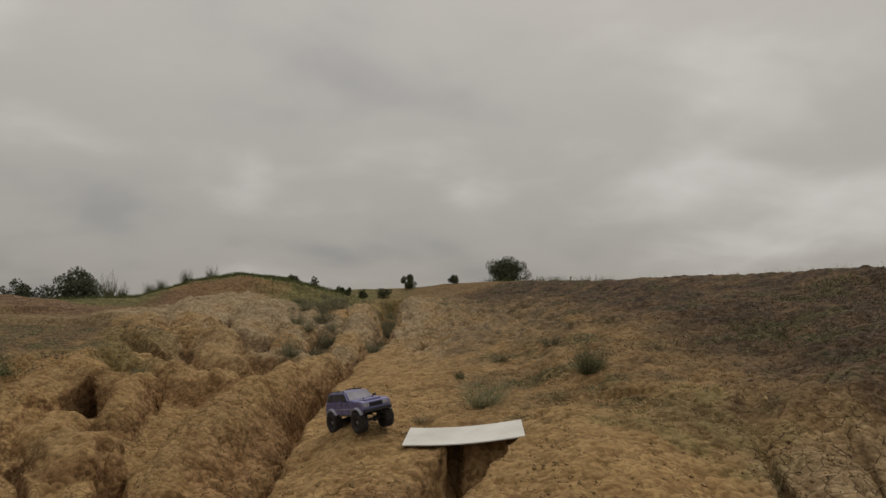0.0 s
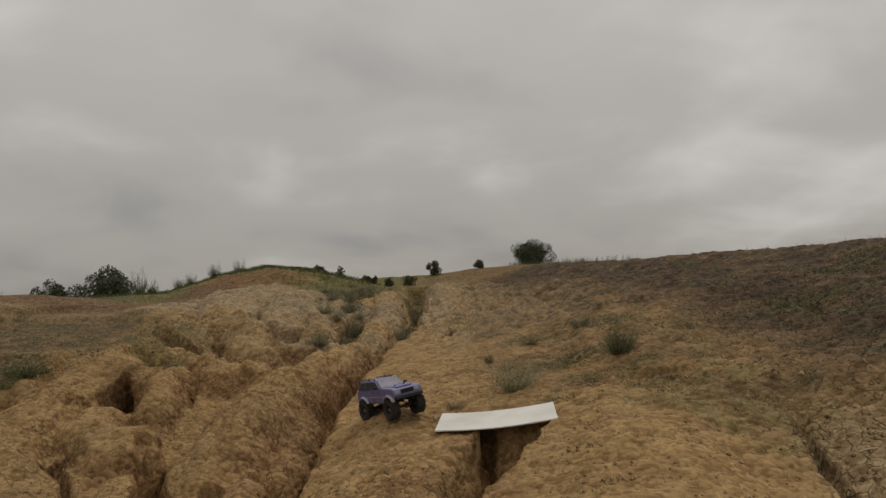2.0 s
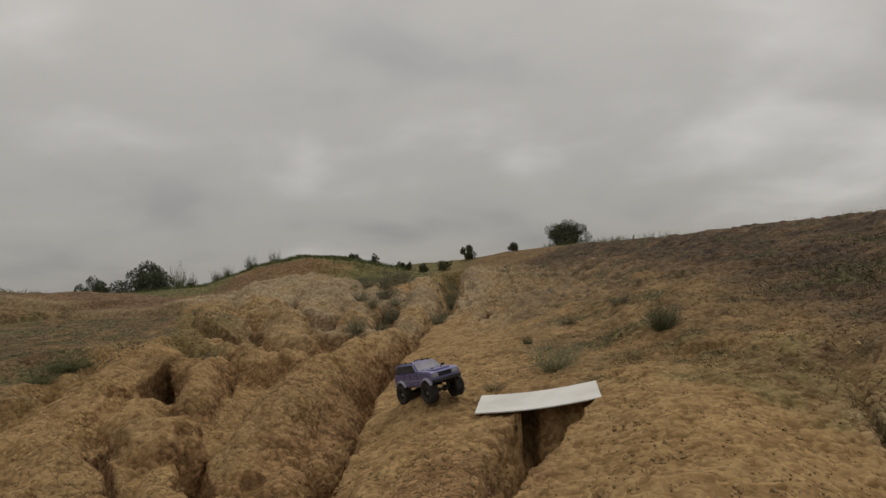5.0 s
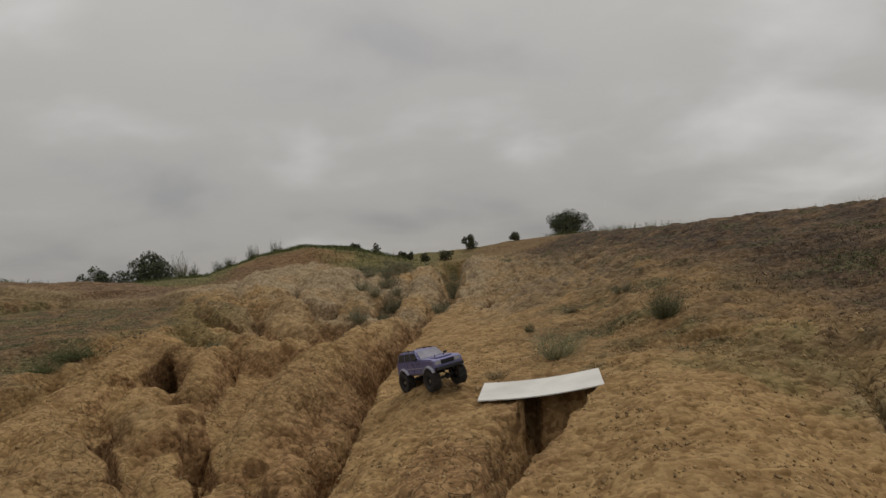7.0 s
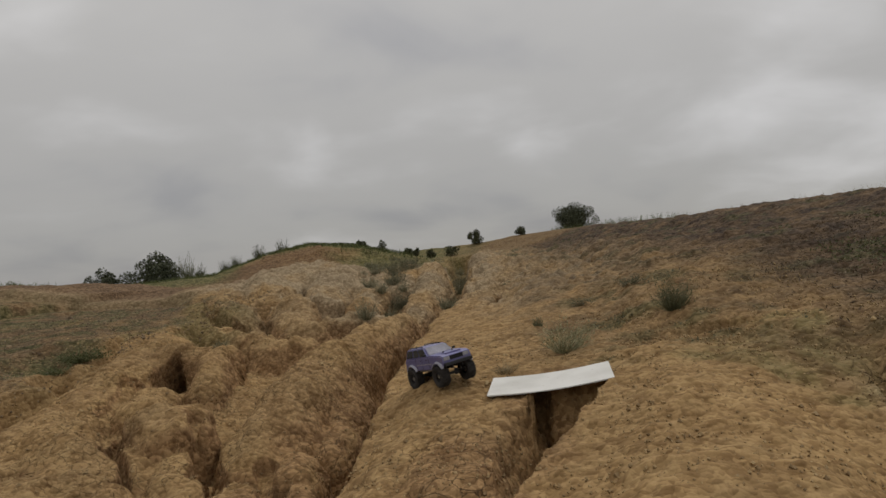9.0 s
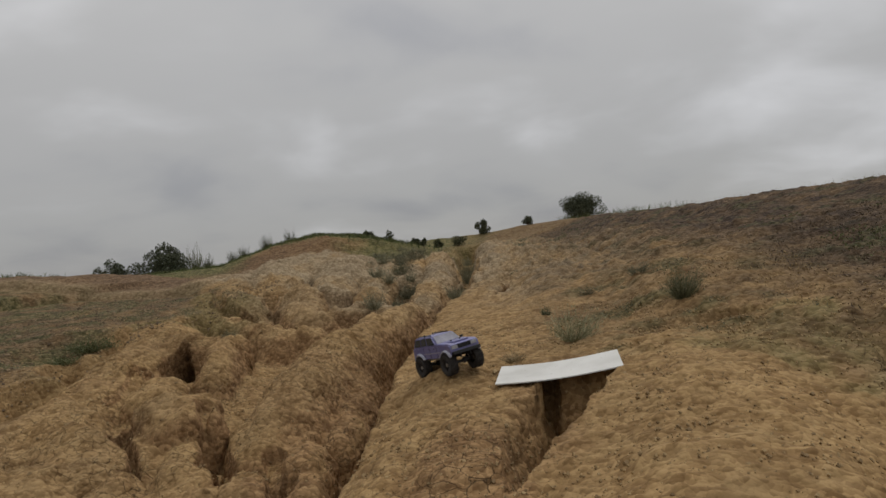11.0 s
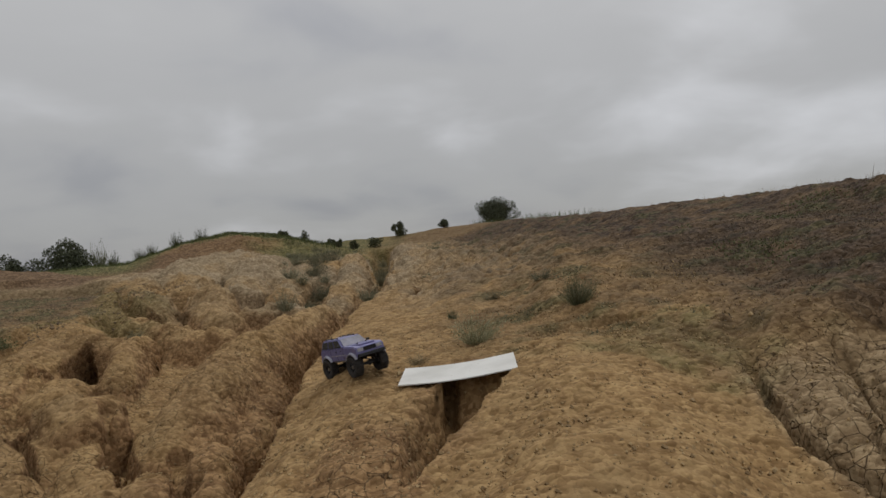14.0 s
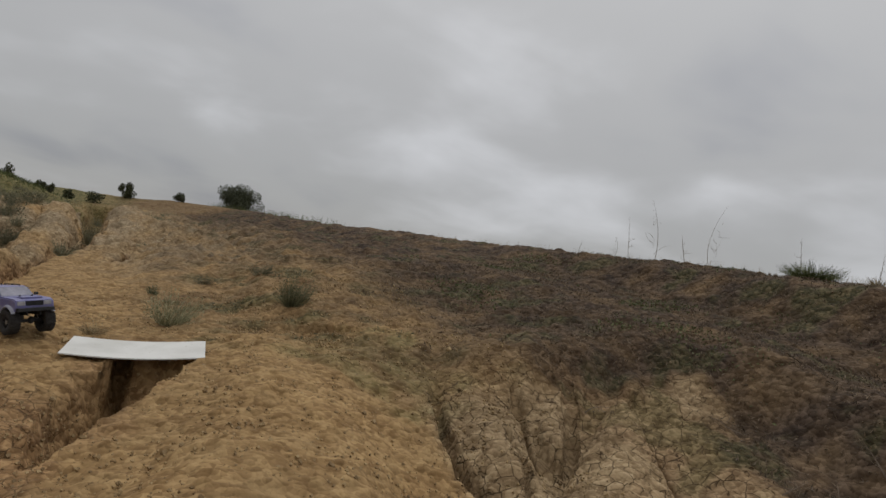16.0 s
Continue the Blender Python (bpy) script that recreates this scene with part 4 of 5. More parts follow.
# shrubs in the gullies
for k, (x, y, w, h, m) in enumerate([(-2.05, 10.2, 0.5, 0.7, SAGE), (-1.95, 11.6, 0.45, 0.6, SAGE), (-2.25, 12.6, 0.5, 0.55, SAGE), (-2.6, 13.4, 0.55, 0.5, SAGE),
                                     (-0.85, 9.6, 0.4, 0.4, SAGE), (-0.98, 12.6, 0.42, 0.6, SAGE), (-1.05, 15.0, 0.5, 0.75, SAGE), (-1.25, 18.5, 0.55, 0.8, SAGE),
                                     (-2.9, 15.8, 0.6, 0.4, SAGE), (-2.4, 17.5, 0.7, 0.4, SAGE), (-3.3, 18.0, 0.7, 0.35, SAGE), (-2.0, 20.5, 0.6, 0.45, SAGE), (0.15, 15.5, 0.7, 0.4, SAGE), (0.0, 11.5, 0.35, 0.22, SAGE), (-2.3, 14.3, 0.6, 0.5, SAGE), (-2.7, 16.6, 0.7, 0.5, SAGE), (-1.95, 13.2, 0.4, 0.5, SAGE),
                                     (-3.7, 19.5, 0.8, 0.3, SAGE), (-2.9, 20.5, 0.7, 0.3, SAGE), (-2.2, 22.3, 0.6, 0.35, SAGE), (-3.4, 21.8, 0.6, 0.3, SAGE), (-1.4, 21.5, 0.6, 0.7, SAGE), (-3.0, 14.6, 0.4, 0.3, SAGE), (0.3, 19, 0.7, 0.35, SAGE)]):
    broom_shrub("gully_shrub", x, y, 0.8 * w, 0.5 * h, 120, m, "olive shrub rooted in the eroded gully", 20 + k, (0, 0), 420, 0.003)
for k, (x, y, w, h) in enumerate([(-2.0, 11.3, 0.6, 0.3), (-2.05, 12.1, 0.55, 0.34), (-1.95, 12.9, 0.6, 0.36), (-2.15, 13.7, 0.6, 0.3), (-2.3, 14.9, 0.8, 0.34), (-2.2, 16.1, 0.8, 0.36), (-1.05, 13.4, 0.45, 0.4), (-1.1, 16.4, 0.55, 0.5)]):
    broom_shrub("gully_shrub", x, y, w, h, 120, GREYGREEN, "grey olive shrub filling the bed of the gully", 300 + k, (0, 0), 600, 0.003)
# skyline trees
TREES = [(2.75, 29.6, 1.95, 0.90, 11000, 0.06, DEEP, "round dark evergreen tree on the far ridge"), (-1.25, 29.3, 0.62, 0.54, 2200, 0.055, OLIVE, "small round tree on the far ridge"),
         (0.60, 29.4, 0.5, 0.34, 1500, 0.05, DEEP, "low dark bush on the far ridge"), (-3.3, 24.2, 0.42, 0.28, 800, 0.06, OLIVE, "small bush at the head of the valley"),
         (-2.95, 23.6, 0.24, 0.30, 500, 0.05, OLIVE, "small bush at the head of the valley"), (-2.55, 24.3, 0.34, 0.32, 700, 0.06, OLIVE, "small bush at the head of the valley"),
         (-4.75, 23.7, 0.5, 0.30, 700, 0.06, OLIVE, "low bush on the green hill"), (-4.05, 23.5, 0.32, 0.38, 450, 0.05, OLIVE, "thin young tree on the green hill"),
         (-1.9, 25.2, 0.6, 0.35, 700, 0.06, OLIVE, "low bush at the head of the valley")]
for k, (x, y, w, h, n, leaf, m, label) in enumerate(TREES):
    round_shrub("tree" if h > 0.6 else "bush", x, y, w, h, m, label, 50 + k, n, leaf, None, "tree" if h > 0.6 else "bush", 0.02, 26 if n > 3000 else 18)
round_shrub("bush", -11.6, 23.2, 1.75, 1.6, DEEP, "large dark spiky bush behind the smooth bank", 70, 11000, 0.075, 1.15, "bush", 0.05, 24)
round_shrub("bush", -12.7, 23.0, 1.5, 1.3, DEEP, "dark bush behind the smooth bank", 71, 3600, 0.07, 1.1, "bush", 0.1, 12)
round_shrub("bush", -13.25, 22.8, 1.2, 1.3, DEEP, "dark bush behind the smooth bank", 72, 2400, 0.07, 1.15, "bush", 0.15, 9)
broom_shrub("bare_bush", -10.5, 23.1, 0.8, 0.85, 110, DUSKY, "thin twiggy bush behind the smooth bank", 73, (0, 0), 120, 0.008)


# grass and herbs
def grass_patch(name, places, tall, width, mat, label, seed, thick=0.003, spread_r=0.05):
    rng = np.random.RandomState(seed)
    p = np.array(places)
    z = relief(p[:, 0], p[:, 1])[0]
    roots = np.stack([p[:, 0], p[:, 1], z - 0.01], -1)
    h = tall * rng.uniform(0.35, 1.0, (len(p), 1))
    tips = roots + np.concatenate([rng.normal(size=(len(p), 2)) * width, h], 1)
    ob = mesh_part(name, blades_mesh(name, roots, tips, thick, rng, 0.2), mat)
    return tagged(ob, label, "grass", kind="stuff")


def strip(line, count, wide, seed):
    rng = np.random.RandomState(seed)
    line = np.array(line)
    seg = rng.randint(0, len(line) - 1, count)
    t = rng.uniform(0, 1, (count, 1))
    clump = 0.5 + 0.5 * np.sin(9.0 * (seg[:, None] + t) + 2.0 * np.sin(5.1 * (seg[:, None] + t)))
    keep = rng.uniform(0, 1, (count, 1)) < 0.15 + 0.85 * clump
    p = line[seg] + (line[seg + 1] - line[seg]) * t + rng.normal(size=(count, 2)) * wide
    return p[keep[:, 0]]


RIGHT_BROW = [(5.7, 3.2), (5.68, 4.19), (5.6, 5.05), (5.48, 6.5), (5.19, 8.5), (4.5, 11), (4.2, 14), (4.0, 17.5)]
grass_patch("skyline_grass", strip(RIGHT_BROW, 900, 0.10, 90), 0.10, 0.03, STRAW, "sparse dry grass along the brow of the slope", 91, 0.0022)
grass_patch("skyline_grass", strip([(4.0, 17.5), (3.5, 22), (3.0, 27), (2.0, 30)], 900, 0.2, 92), 0.22, 0.05, GRASS, "short green grass along the far ridge", 93, 0.006)
grass_patch("hill_grass", strip([(-11.5, 21.8), (-9.2, 22.3), (-7.8, 22.8), (-6.4, 23.2), (-5.0, 23.5), (-3.9, 23.7)], 14000, 0.6, 94), 0.14, 0.06, GRASS, "tall green grass on the rounded hill", 95, 0.012)
grass_patch("bank_grass", strip([(-16, 15), (-12.2, 15.3), (-11.2, 15.6)], 2600, 0.5, 96), 0.13, 0.06, GRASS, "tall green grass behind the smooth bank", 97, 0.01)
for k, (x, y, h) in enumerate([(-8.6, 22.4, 0.5), (-7.9, 22.6, 0.55), (-8.9, 22.3, 0.45), (-7.2, 22.9, 0.5), (-9.6, 22.0, 0.5)]):
    broom_shrub("hill_weed", x, y, 0.5, h, 70, OLIVE, "tall green weed on the rounded hill", 100 + k, (0, 0), 200, 0.008)
# grass tussock on the brow
broom_shrub("grass_tussock", 5.62, 4.95, 0.62, 0.18, 600, GRASS, "bushy green grass tussock on the brow of the slope", 110, (0, 0), 0, 0.0028)
broom_shrub("grass_tussock", 5.5, 4.2, 0.25, 0.10, 120, STRAW, "small dry grass tussock on the brow of the slope", 111, (0, 0), 0, 0.0022)


def dry_stalk(x, y, tall, lean, seed):
    rng = np.random.RandomState(seed)
    root = np.array([[0, 0, 0.0]])
    tip = np.array([[lean * tall, 0.0, tall]])
    top = new("dry_stalk")
    top.location = (x, y, height(x, y) - 0.02)
    tagged(top, "tall dry leafless stalk with thin side twigs", "dry plant", "dry stalks on the brow")
    mesh_part("stem", blades_mesh("stem", root, tip, 0.0042, rng, 0.10, 6), STALK, top)
    n = 10
    t = rng.uniform(0.1, 0.95, (n, 1))
    a = root + (tip - root) * t
    b = a + np.concatenate([rng.normal(size=(n, 1)) * 0.2, rng.normal(size=(n, 1)) * 0.1, rng.uniform(0.02, 0.25, (n, 1))], 1) * tall * (1.1 - t)
    for i in range(n):
        mesh_part("twig", blades_mesh("twig", a[i][None], b[i][None], 0.0022, rng, 0.22, 4), STALK, top)


for k, (x, y, h, lean) in enumerate([(5.5, 7.05, 0.74, -0.2), (5.46, 7.5, 0.55, -0.12), (5.48, 6.1, 0.70, 0.16), (5.5, 6.5, 0.35, -0.3), (5.4, 7.75, 0.3, 0.05), (5.6, 5.05, 0.4, -0.15), (5.62, 4.3, 0.3, 0.1), (5.3, 8.4, 0.22, 0.2)]):
    dry_stalk(x, y, h, lean, 120 + k)

# weeds on the smooth bank
broom_shrub("weed_clump", -4.4, 7.15, 0.6, 0.13, 160, HERB, "green weed clump growing on the smooth bank", 130, (0, 0), 900, 0.003)
broom_shrub("weed_clump", -4.3, 6.55, 0.45, 0.12, 140, HERB, "green weed clump growing on the smooth bank", 131, (0, 0), 500, 0.003)
broom_shrub("weed_clump", -2.95, 7.15, 0.2, 0.12, 90, GREYGREEN, "grey weed above the sink hole", 132, (0, 0), 300, 0.003)


def scatter(count, area, seed, gate=None):
    rng = np.random.RandomState(seed)
    x0, x1, y0, y1 = area
    p = np.stack([rng.uniform(x0, x1, count), rng.uniform(y0, y1, count)], -1)
    z, pale, dark, green, broken, crust, rust_shade = relief(p[:, 0], p[:, 1])
    if gate is not None:
        keep = rng.uniform(0, 1, count) < gate(p[:, 0], p[:, 1], dark, green, broken, crust)
        p, z = p[keep], z[keep]
    return np.concatenate([p, z[:, None]], 1)


# leafy herbs, dead litter and loose clods
rng = np.random.RandomState(140)
c = scatter(26000, (2.0, 5.7, 2.4, 8.5), 141, lambda x, y, d, g, b, k: np.clip(layered(x, y, 0.8, 2, 142) * 2.4 - 0.65, 0, 0.9) * step(2.2, 3.2, x + 0.15 * (y - 4)) * step(3.0, 4.0, y))
c[:, 2] += rng.uniform(0.0, 0.03, len(c))
tagged(mesh_part("herb_cover", leaves_mesh("herb_cover", c, 0.024, rng, 0.5, np.array([0, 0, 0.3])), HERB), "patches of low green leafy herbs on the dark slope", "herbs", kind="stuff")
c = scatter(30000, (1.3, 5.6, 2.0, 8.0), 143, lambda x, y, d, g, b, k: 0.7 * step(0.45, 0.95, d))
c[:, 2] += 0.008
tagged(mesh_part("dead_litter", leaves_mesh("dead_litter", c, 0.03, rng, 0.25), LITTER), "dead stems and leaf litter on the dark slope", "litter", kind="stuff")
c = scatter(5000, (-6.5, -3.4, 5.0, 13.0), 144, lambda x, y, d, g, b, k: g)
c[:, 2] += 0.012
tagged(mesh_part("bank_herbs", leaves_mesh("bank_herbs", c, 0.022, rng, 0.4, np.array([0, 0, 0.5])), GREYGREEN), "thin herbs on the smooth bank", "herbs", kind="stuff")
c = scatter(5000, (0.0, 2.6, 4.4, 8.0), 145, lambda x, y, d, g, b, k: step(0.25, 0.5, g))
c[:, 2] += 0.01
tagged(mesh_part("slope_herbs", leaves_mesh("slope_herbs", c, 0.024, rng, 0.35, np.array([0, 0, 0.6])), GREYGREEN), "thin grey herbs on the sandy slope", "herbs", kind="stuff")


def clods(count, area, seed, size, name, label, mat=CLOD, gate=None):
    rng = np.random.RandomState(seed)
    c = scatter(count, area, seed, gate)
    n = len(c)
    unit = np.array([(1, 0, 0), (-1, 0, 0), (0, 1, 0), (0, -1, 0), (0, 0, 1), (0, 0, -1), (0.6, 0.6, 0.6), (-0.6, -0.6, 0.6)])
    tri = np.array([(0, 2, 6), (2, 4, 6), (4, 0, 6), (1, 3, 7), (3, 4, 7), (4, 1, 7), (2, 1, 4), (3, 0, 4), (2, 0, 5), (1, 2, 5), (3, 1, 5), (0, 3, 5)])
    s = size * rng.lognormal(0, 0.38, (n, 1, 1))
    v = c[:, None, :] + unit[None] * s * rng.uniform(0.6, 1.25, (n, 8, 3)) - (0, 0, 0.1 * size)
    f = (np.arange(n)[:, None, None] * 8 + tri[None]).reshape(-1, 3)
    me = bpy.data.meshes.new(name)
    me.from_pydata(v.reshape(-1, 3).tolist(), [], f.tolist())
    tagged(mesh_part(name, me, mat), label, "clods", kind="stuff")


clods(14000, (-1.0, 2.2, 2.0, 6.5), 150, 0.005, "loose_clods", "small loose clods of ochre soil")
clods(9000, (1.3, 5.6, 2.2, 8.5), 151, 0.0045, "hill_clods", "loose brown clods of soil on the slope", HILLCLOD, lambda x, y, d, g, b, k: step(0.5, 0.9, d))
clods(7000, (-7.5, -3.9, 5.0, 12.5), 153, 0.008, "bank_clods", "loose brown clods and pebbles on the smooth bank", HILLCLOD)
clods(5000, (-5.0, -0.9, 3.5, 10.0), 152, 0.006, "gully_clods", "crumbled clods among the eroded gullies")


def dry_twig(x, y, length, turn, seed):
    rng = np.random.RandomState(seed)
    a = radians(turn)
    top = new("dry_twig")
    top.location = (x, y, height(x, y))
    tagged(top, "bare brown dead twig lying on the dark slope", "twig", "dead twigs on the slope")
    root = np.array([[0, 0, 0.004]])
    tip = np.array([[length * math.cos(a), length * math.sin(a) * 0.5, 0.5 * length * abs(math.sin(a)) + 0.03]])
    mesh_part("stem", blades_mesh("stem", root, tip, 0.004, rng, 0.15, 5), WOOD, top)
    for k in range(4):
        t = 0.3 + 0.17 * k
        s = root + (tip - root) * t
        e = s + np.array([[rng.normal() * 0.3, rng.normal() * 0.2, abs(rng.normal()) * 0.25]]) * length
        mesh_part("side_twig", blades_mesh("side_twig", s, e, 0.002, rng, 0.2, 4), WOOD, top)


for k, (x, y, length, turn) in enumerate([(2.75, 3.95, 0.2, 60), (3.35, 3.2, 0.22, 150), (3.2, 2.45, 0.3, 70), (4.0, 2.9, 0.35, 110), (4.2, 4.3, 0.2, 30), (3.0, 2.6, 0.2, 20), (3.6, 2.55, 0.25, 100), (3.9, 3.4, 0.2, 160), (2.55, 3.6, 0.18, 10), (4.4, 3.6, 0.22, 80)]):
    dry_twig(x, y, length, turn, 160 + k)


# ---------------------------------------------------------------- the scale model car
def car_paint():
    m, n, l, b = material("blue_violet_paint", 0.38, 0.25, 0.5)
    f = noise_tex(n, l, 25, 5, 0.6)
    dust = noise_tex(n, l, 9, 4, 0.7)
    col = ramp(n, l, f, [(0.3, (0.135, 0.135, 0.30)), (0.7, (0.18, 0.18, 0.37))])
    col = mix_colour(n, l, ramp(n, l, dust, [(0.45, (0, 0, 0)), (0.8, (0.45, 0.45, 0.45))]), col, (0.26, 0.21, 0.17))
    l.new(col, b.inputs["Base Color"])
    return m


PAINT = car_paint()
RUBBER = plain("dusty_rubber", (0.035, 0.032, 0.03), 0.9, vary=0.35, scale=40)
BLACK = plain("black_plastic", (0.025, 0.025, 0.027), 0.6, vary=0.3)
STEEL = plain("dull_steel", (0.30, 0.29, 0.27), 0.5, 0.8)
LAMP = plain("clear_lens", (0.34, 0.34, 0.36), 0.2, 0.0, 0.5)
TINTED = plain("smoked_window", (0.035, 0.036, 0.042), 0.12, 0.0, 0.6)
SHIELD = plain("dusty_clear_plastic", (0.24, 0.235, 0.28), 0.5, 0.0, 0.3, 0.3, 14)
TRIM = plain("grey_trim", (0.32, 0.32, 0.38), 0.5)


def box(x0, x1, y0, y1, z0, z1, bevel=0.0, bm=None):
    own = bm or bmesh.new()
    r = bmesh.ops.create_cube(own, size=1.0)
    for v in r["verts"]:
        v.co = Vector(((x0, x1)[v.co.x > 0], (y0, y1)[v.co.y > 0], (z0, z1)[v.co.z > 0]))
    if bevel:
        edges = list({e for v in r["verts"] for e in v.link_edges})
        bmesh.ops.bevel(own, geom=edges, offset=bevel, segments=2, affect="EDGES", profile=0.6)
    return own


def rod(a, b, radius, sides=8, bm=None):
    own = bm or bmesh.new()
    a, b = Vector(a), Vector(b)
    q = (b - a).to_track_quat("Z", "Y").to_matrix().to_4x4()
    bmesh.ops.create_cone(own, cap_ends=True, segments=sides, radius1=radius, radius2=radius, depth=(b - a).length, matrix=Matrix.Translation((a + b) / 2) @ q)
    return own


def slab(outline, thick, bm=None):
    """A pane through the outline's corners, thickened along its normal."""
    own = bm or bmesh.new()
    pts = [Vector(p) for p in outline]
    nrm = (pts[1] - pts[0]).cross(pts[2] - pts[0]).normalized() * thick
    lo, hi = [own.verts.new(p) for p in pts], [own.verts.new(p + nrm) for p in pts]
    own.faces.new(lo[::-1]), own.faces.new(hi)
    k = len(pts)
    for i in range(k):
        own.faces.new((lo[i], lo[(i + 1) % k], hi[(i + 1) % k], hi[i]))
    return own


def smooth_by_angle(ob):
    for p in ob.data.polygons:
        p.use_smooth = True
    ob.data.set_sharp_from_angle(angle=radians(35))
    return ob


def build_car():
    car = new("model_car")
    tagged(car, "blue violet scale model off-road station wagon on the ridge", "model car")
    R, BASE, TRACK, W = 0.056, 0.1565, 0.086, 0.094
    # lower shell with wheel arches
    outline = [(-0.228, 0.108), (-0.232, 0.150), (-0.226, 0.172), (0.062, 0.172), (0.07, 0.178), (0.205, 0.168), (0.222, 0.160), (0.226, 0.122), (0.222, 0.108)]

    def arch(cx):
        return [(cx + 0.064 * math.cos(a), 0.066 + 0.064 * math.sin(a)) for a in [radians(d) for d in range(40, 141, 10)]]

    outline += [p for p in arch(BASE)] + [(0.105, 0.100), (-0.105, 0.100)] + [p for p in arch(-BASE)]
    bm = bmesh.new()
    side = [bm.verts.new((x, -W, z)) for x, z in outline]
    face = bm.faces.new(side)
    ext = bmesh.ops.extrude_face_region(bm, geom=[face])
    for v in [g for g in ext["geom"] if isinstance(g, bmesh.types.BMVert)]:
        v.co.y = W
    bmesh.ops.recalc_face_normals(bm, faces=bm.faces)
    rim_edges = [e for e in bm.edges if abs(e.verts[0].co.y - e.verts[1].co.y) < 1e-6 and min(e.verts[0].co.z, e.verts[1].co.z) > 0.14]
    bmesh.ops.bevel(bm, geom=rim_edges, offset=0.006, segments=2, affect="EDGES")
    shell = smooth_by_angle(part("body", bm, PAINT, car))
    # cabin
    bz, tz, bw, tw = 0.170, 0.228, 0.090, 0.074
    xb, xf, tb, tf = -0.225, 0.066, -0.208, 0.004
    bm = bmesh.new()
    lo = [bm.verts.new(p) for p in ((xb, -bw, bz), (xf, -bw, bz), (xf, bw, bz), (xb, bw, bz))]
    hi = [bm.verts.new(p) for p in ((tb, -tw, tz), (tf, -tw, tz - 0.003), (tf, tw, tz - 0.003), (tb, tw, tz))]
    bm.faces.new(lo[::-1]), bm.faces.new(hi)
    for i in range(4):
        bm.faces.new((lo[i], lo[(i + 1) % 4], hi[(i + 1) % 4], hi[i]))
    bmesh.ops.bevel(bm, geom=list(bm.edges), offset=0.006, segments=2, affect="EDGES")
    smooth_by_angle(part("cabin", bm, PAINT, car))

    def on_side(s, u, v):
        """A place on the cabin's side: u along from back to front, v from sill to roof."""
        a = Vector((xb, s * bw, bz)).lerp(Vector((xf, s * bw, bz)), u)
        b = Vector((tb, s * tw, tz)).lerp(Vector((tf, s * tw, tz)), u)
        return a.lerp(b, v)

    for s in (-1, 1):
        for u0, u1, w0, w1 in ((0.05, 0.335, 0.07, 0.335), (0.375, 0.62, 0.375, 0.62), (0.655, 0.93, 0.655, 0.95)):
            pts = [on_side(s, u0, 0.14), on_side(s, u1, 0.14), on_side(s, w1, 0.84), on_side(s, w0, 0.84)]
            pts = [p + Vector((0, s * 0.0005, 0)) for p in pts]
            if s > 0:
                pts = pts[::-1]
            smooth_by_angle(part("side_window", slab(pts, 0.0015), TINTED, car, "smoked side window"))
        rail = rod((-0.19, s * 0.058, 0.233), (-0.03, s * 0.058, 0.231), 0.0025)
        for x in (-0.185, -0.11, -0.035):
            box(x - 0.004, x + 0.004, s * 0.058 - 0.003, s * 0.058 + 0.003, 0.224, 0.233, bm=rail)
        part("roof_rail", rail, BLACK, car, "black roof rail")
        # trim strip and door seams
        part("side_trim", box(-0.10, 0.10, s * W - 0.0015, s * W + 0.0025, 0.128, 0.133, 0.001), TRIM, car)
        for x in (-0.092, -0.015, 0.066):
            part("door_seam", box(x - 0.0009, x + 0.0009, s * W - 0.0012, s * W + 0.0009, 0.106, 0.168), BLACK, car)
        for x in (-0.022, 0.052 - 0.005):
            part("door_handle", box(x - 0.014, x, s * W - 0.001, s * W + 0.004, 0.153, 0.158, 0.001), BLACK, car)
        part("mirror", box(0.038, 0.052, s * 0.092 + (0 if s > 0 else -0.018), s * 0.092 + (0.018 if s > 0 else 0), 0.178, 0.191, 0.002), BLACK, car, "black door mirror")
        # fender flares
        for cx in (-BASE, BASE):
            bm = bmesh.new()
            ring = []
            for d in range(28, 153, 10):
                a = radians(d)
                row = [bm.verts.new((cx + r * math.cos(a), s * y, 0.066 + r * math.sin(a))) for r, y in ((0.063, W - 0.004), (0.063, W + 0.012), (0.068, W + 0.012), (0.076, W - 0.002))]
                ring.append(row)
            for a, b in zip(ring, ring[1:]):
                for i in range(4):
                    q = (a[i], b[i], b[(i + 1) % 4], a[(i + 1) % 4])
                    bm.faces.new(q)
            bm.faces.new(ring[0]), bm.faces.new(ring[-1][::-1])
            bmesh.ops.recalc_face_normals(bm, faces=bm.faces)
            part("fender_flare", bm, TRIM, car, "pale grey fender flare")
        part("headlight", box(0.2205, 0.2265, s * 0.064 - 0.019, s * 0.064 + 0.019, 0.136, 0.156, 0.002), LAMP, car, "clear square headlight")
        part("tail_light", box(-0.2345, -0.2285, s * 0.079 - 0.010, s * 0.079 + 0.010, 0.132, 0.162, 0.002), plain("red_lens", (0.25, 0.02, 0.02), 0.3), car, "red tail light")
    glass = slab([(0.0625, -0.078, 0.177), (0.0625, 0.078, 0.177), (0.0115, 0.066, 0.221), (0.0115, -0.066, 0.221)], 0.0025)
    part("windshield", glass, SHIELD, car, "dusty windshield")
    rear = slab([(-0.2245, 0.076, 0.18), (-0.2245, -0.076, 0.18), (-0.2115, -0.066, 0.22), (-0.2115, 0.066, 0.22)], 0.002)
    part("rear_window", rear, TINTED, car)
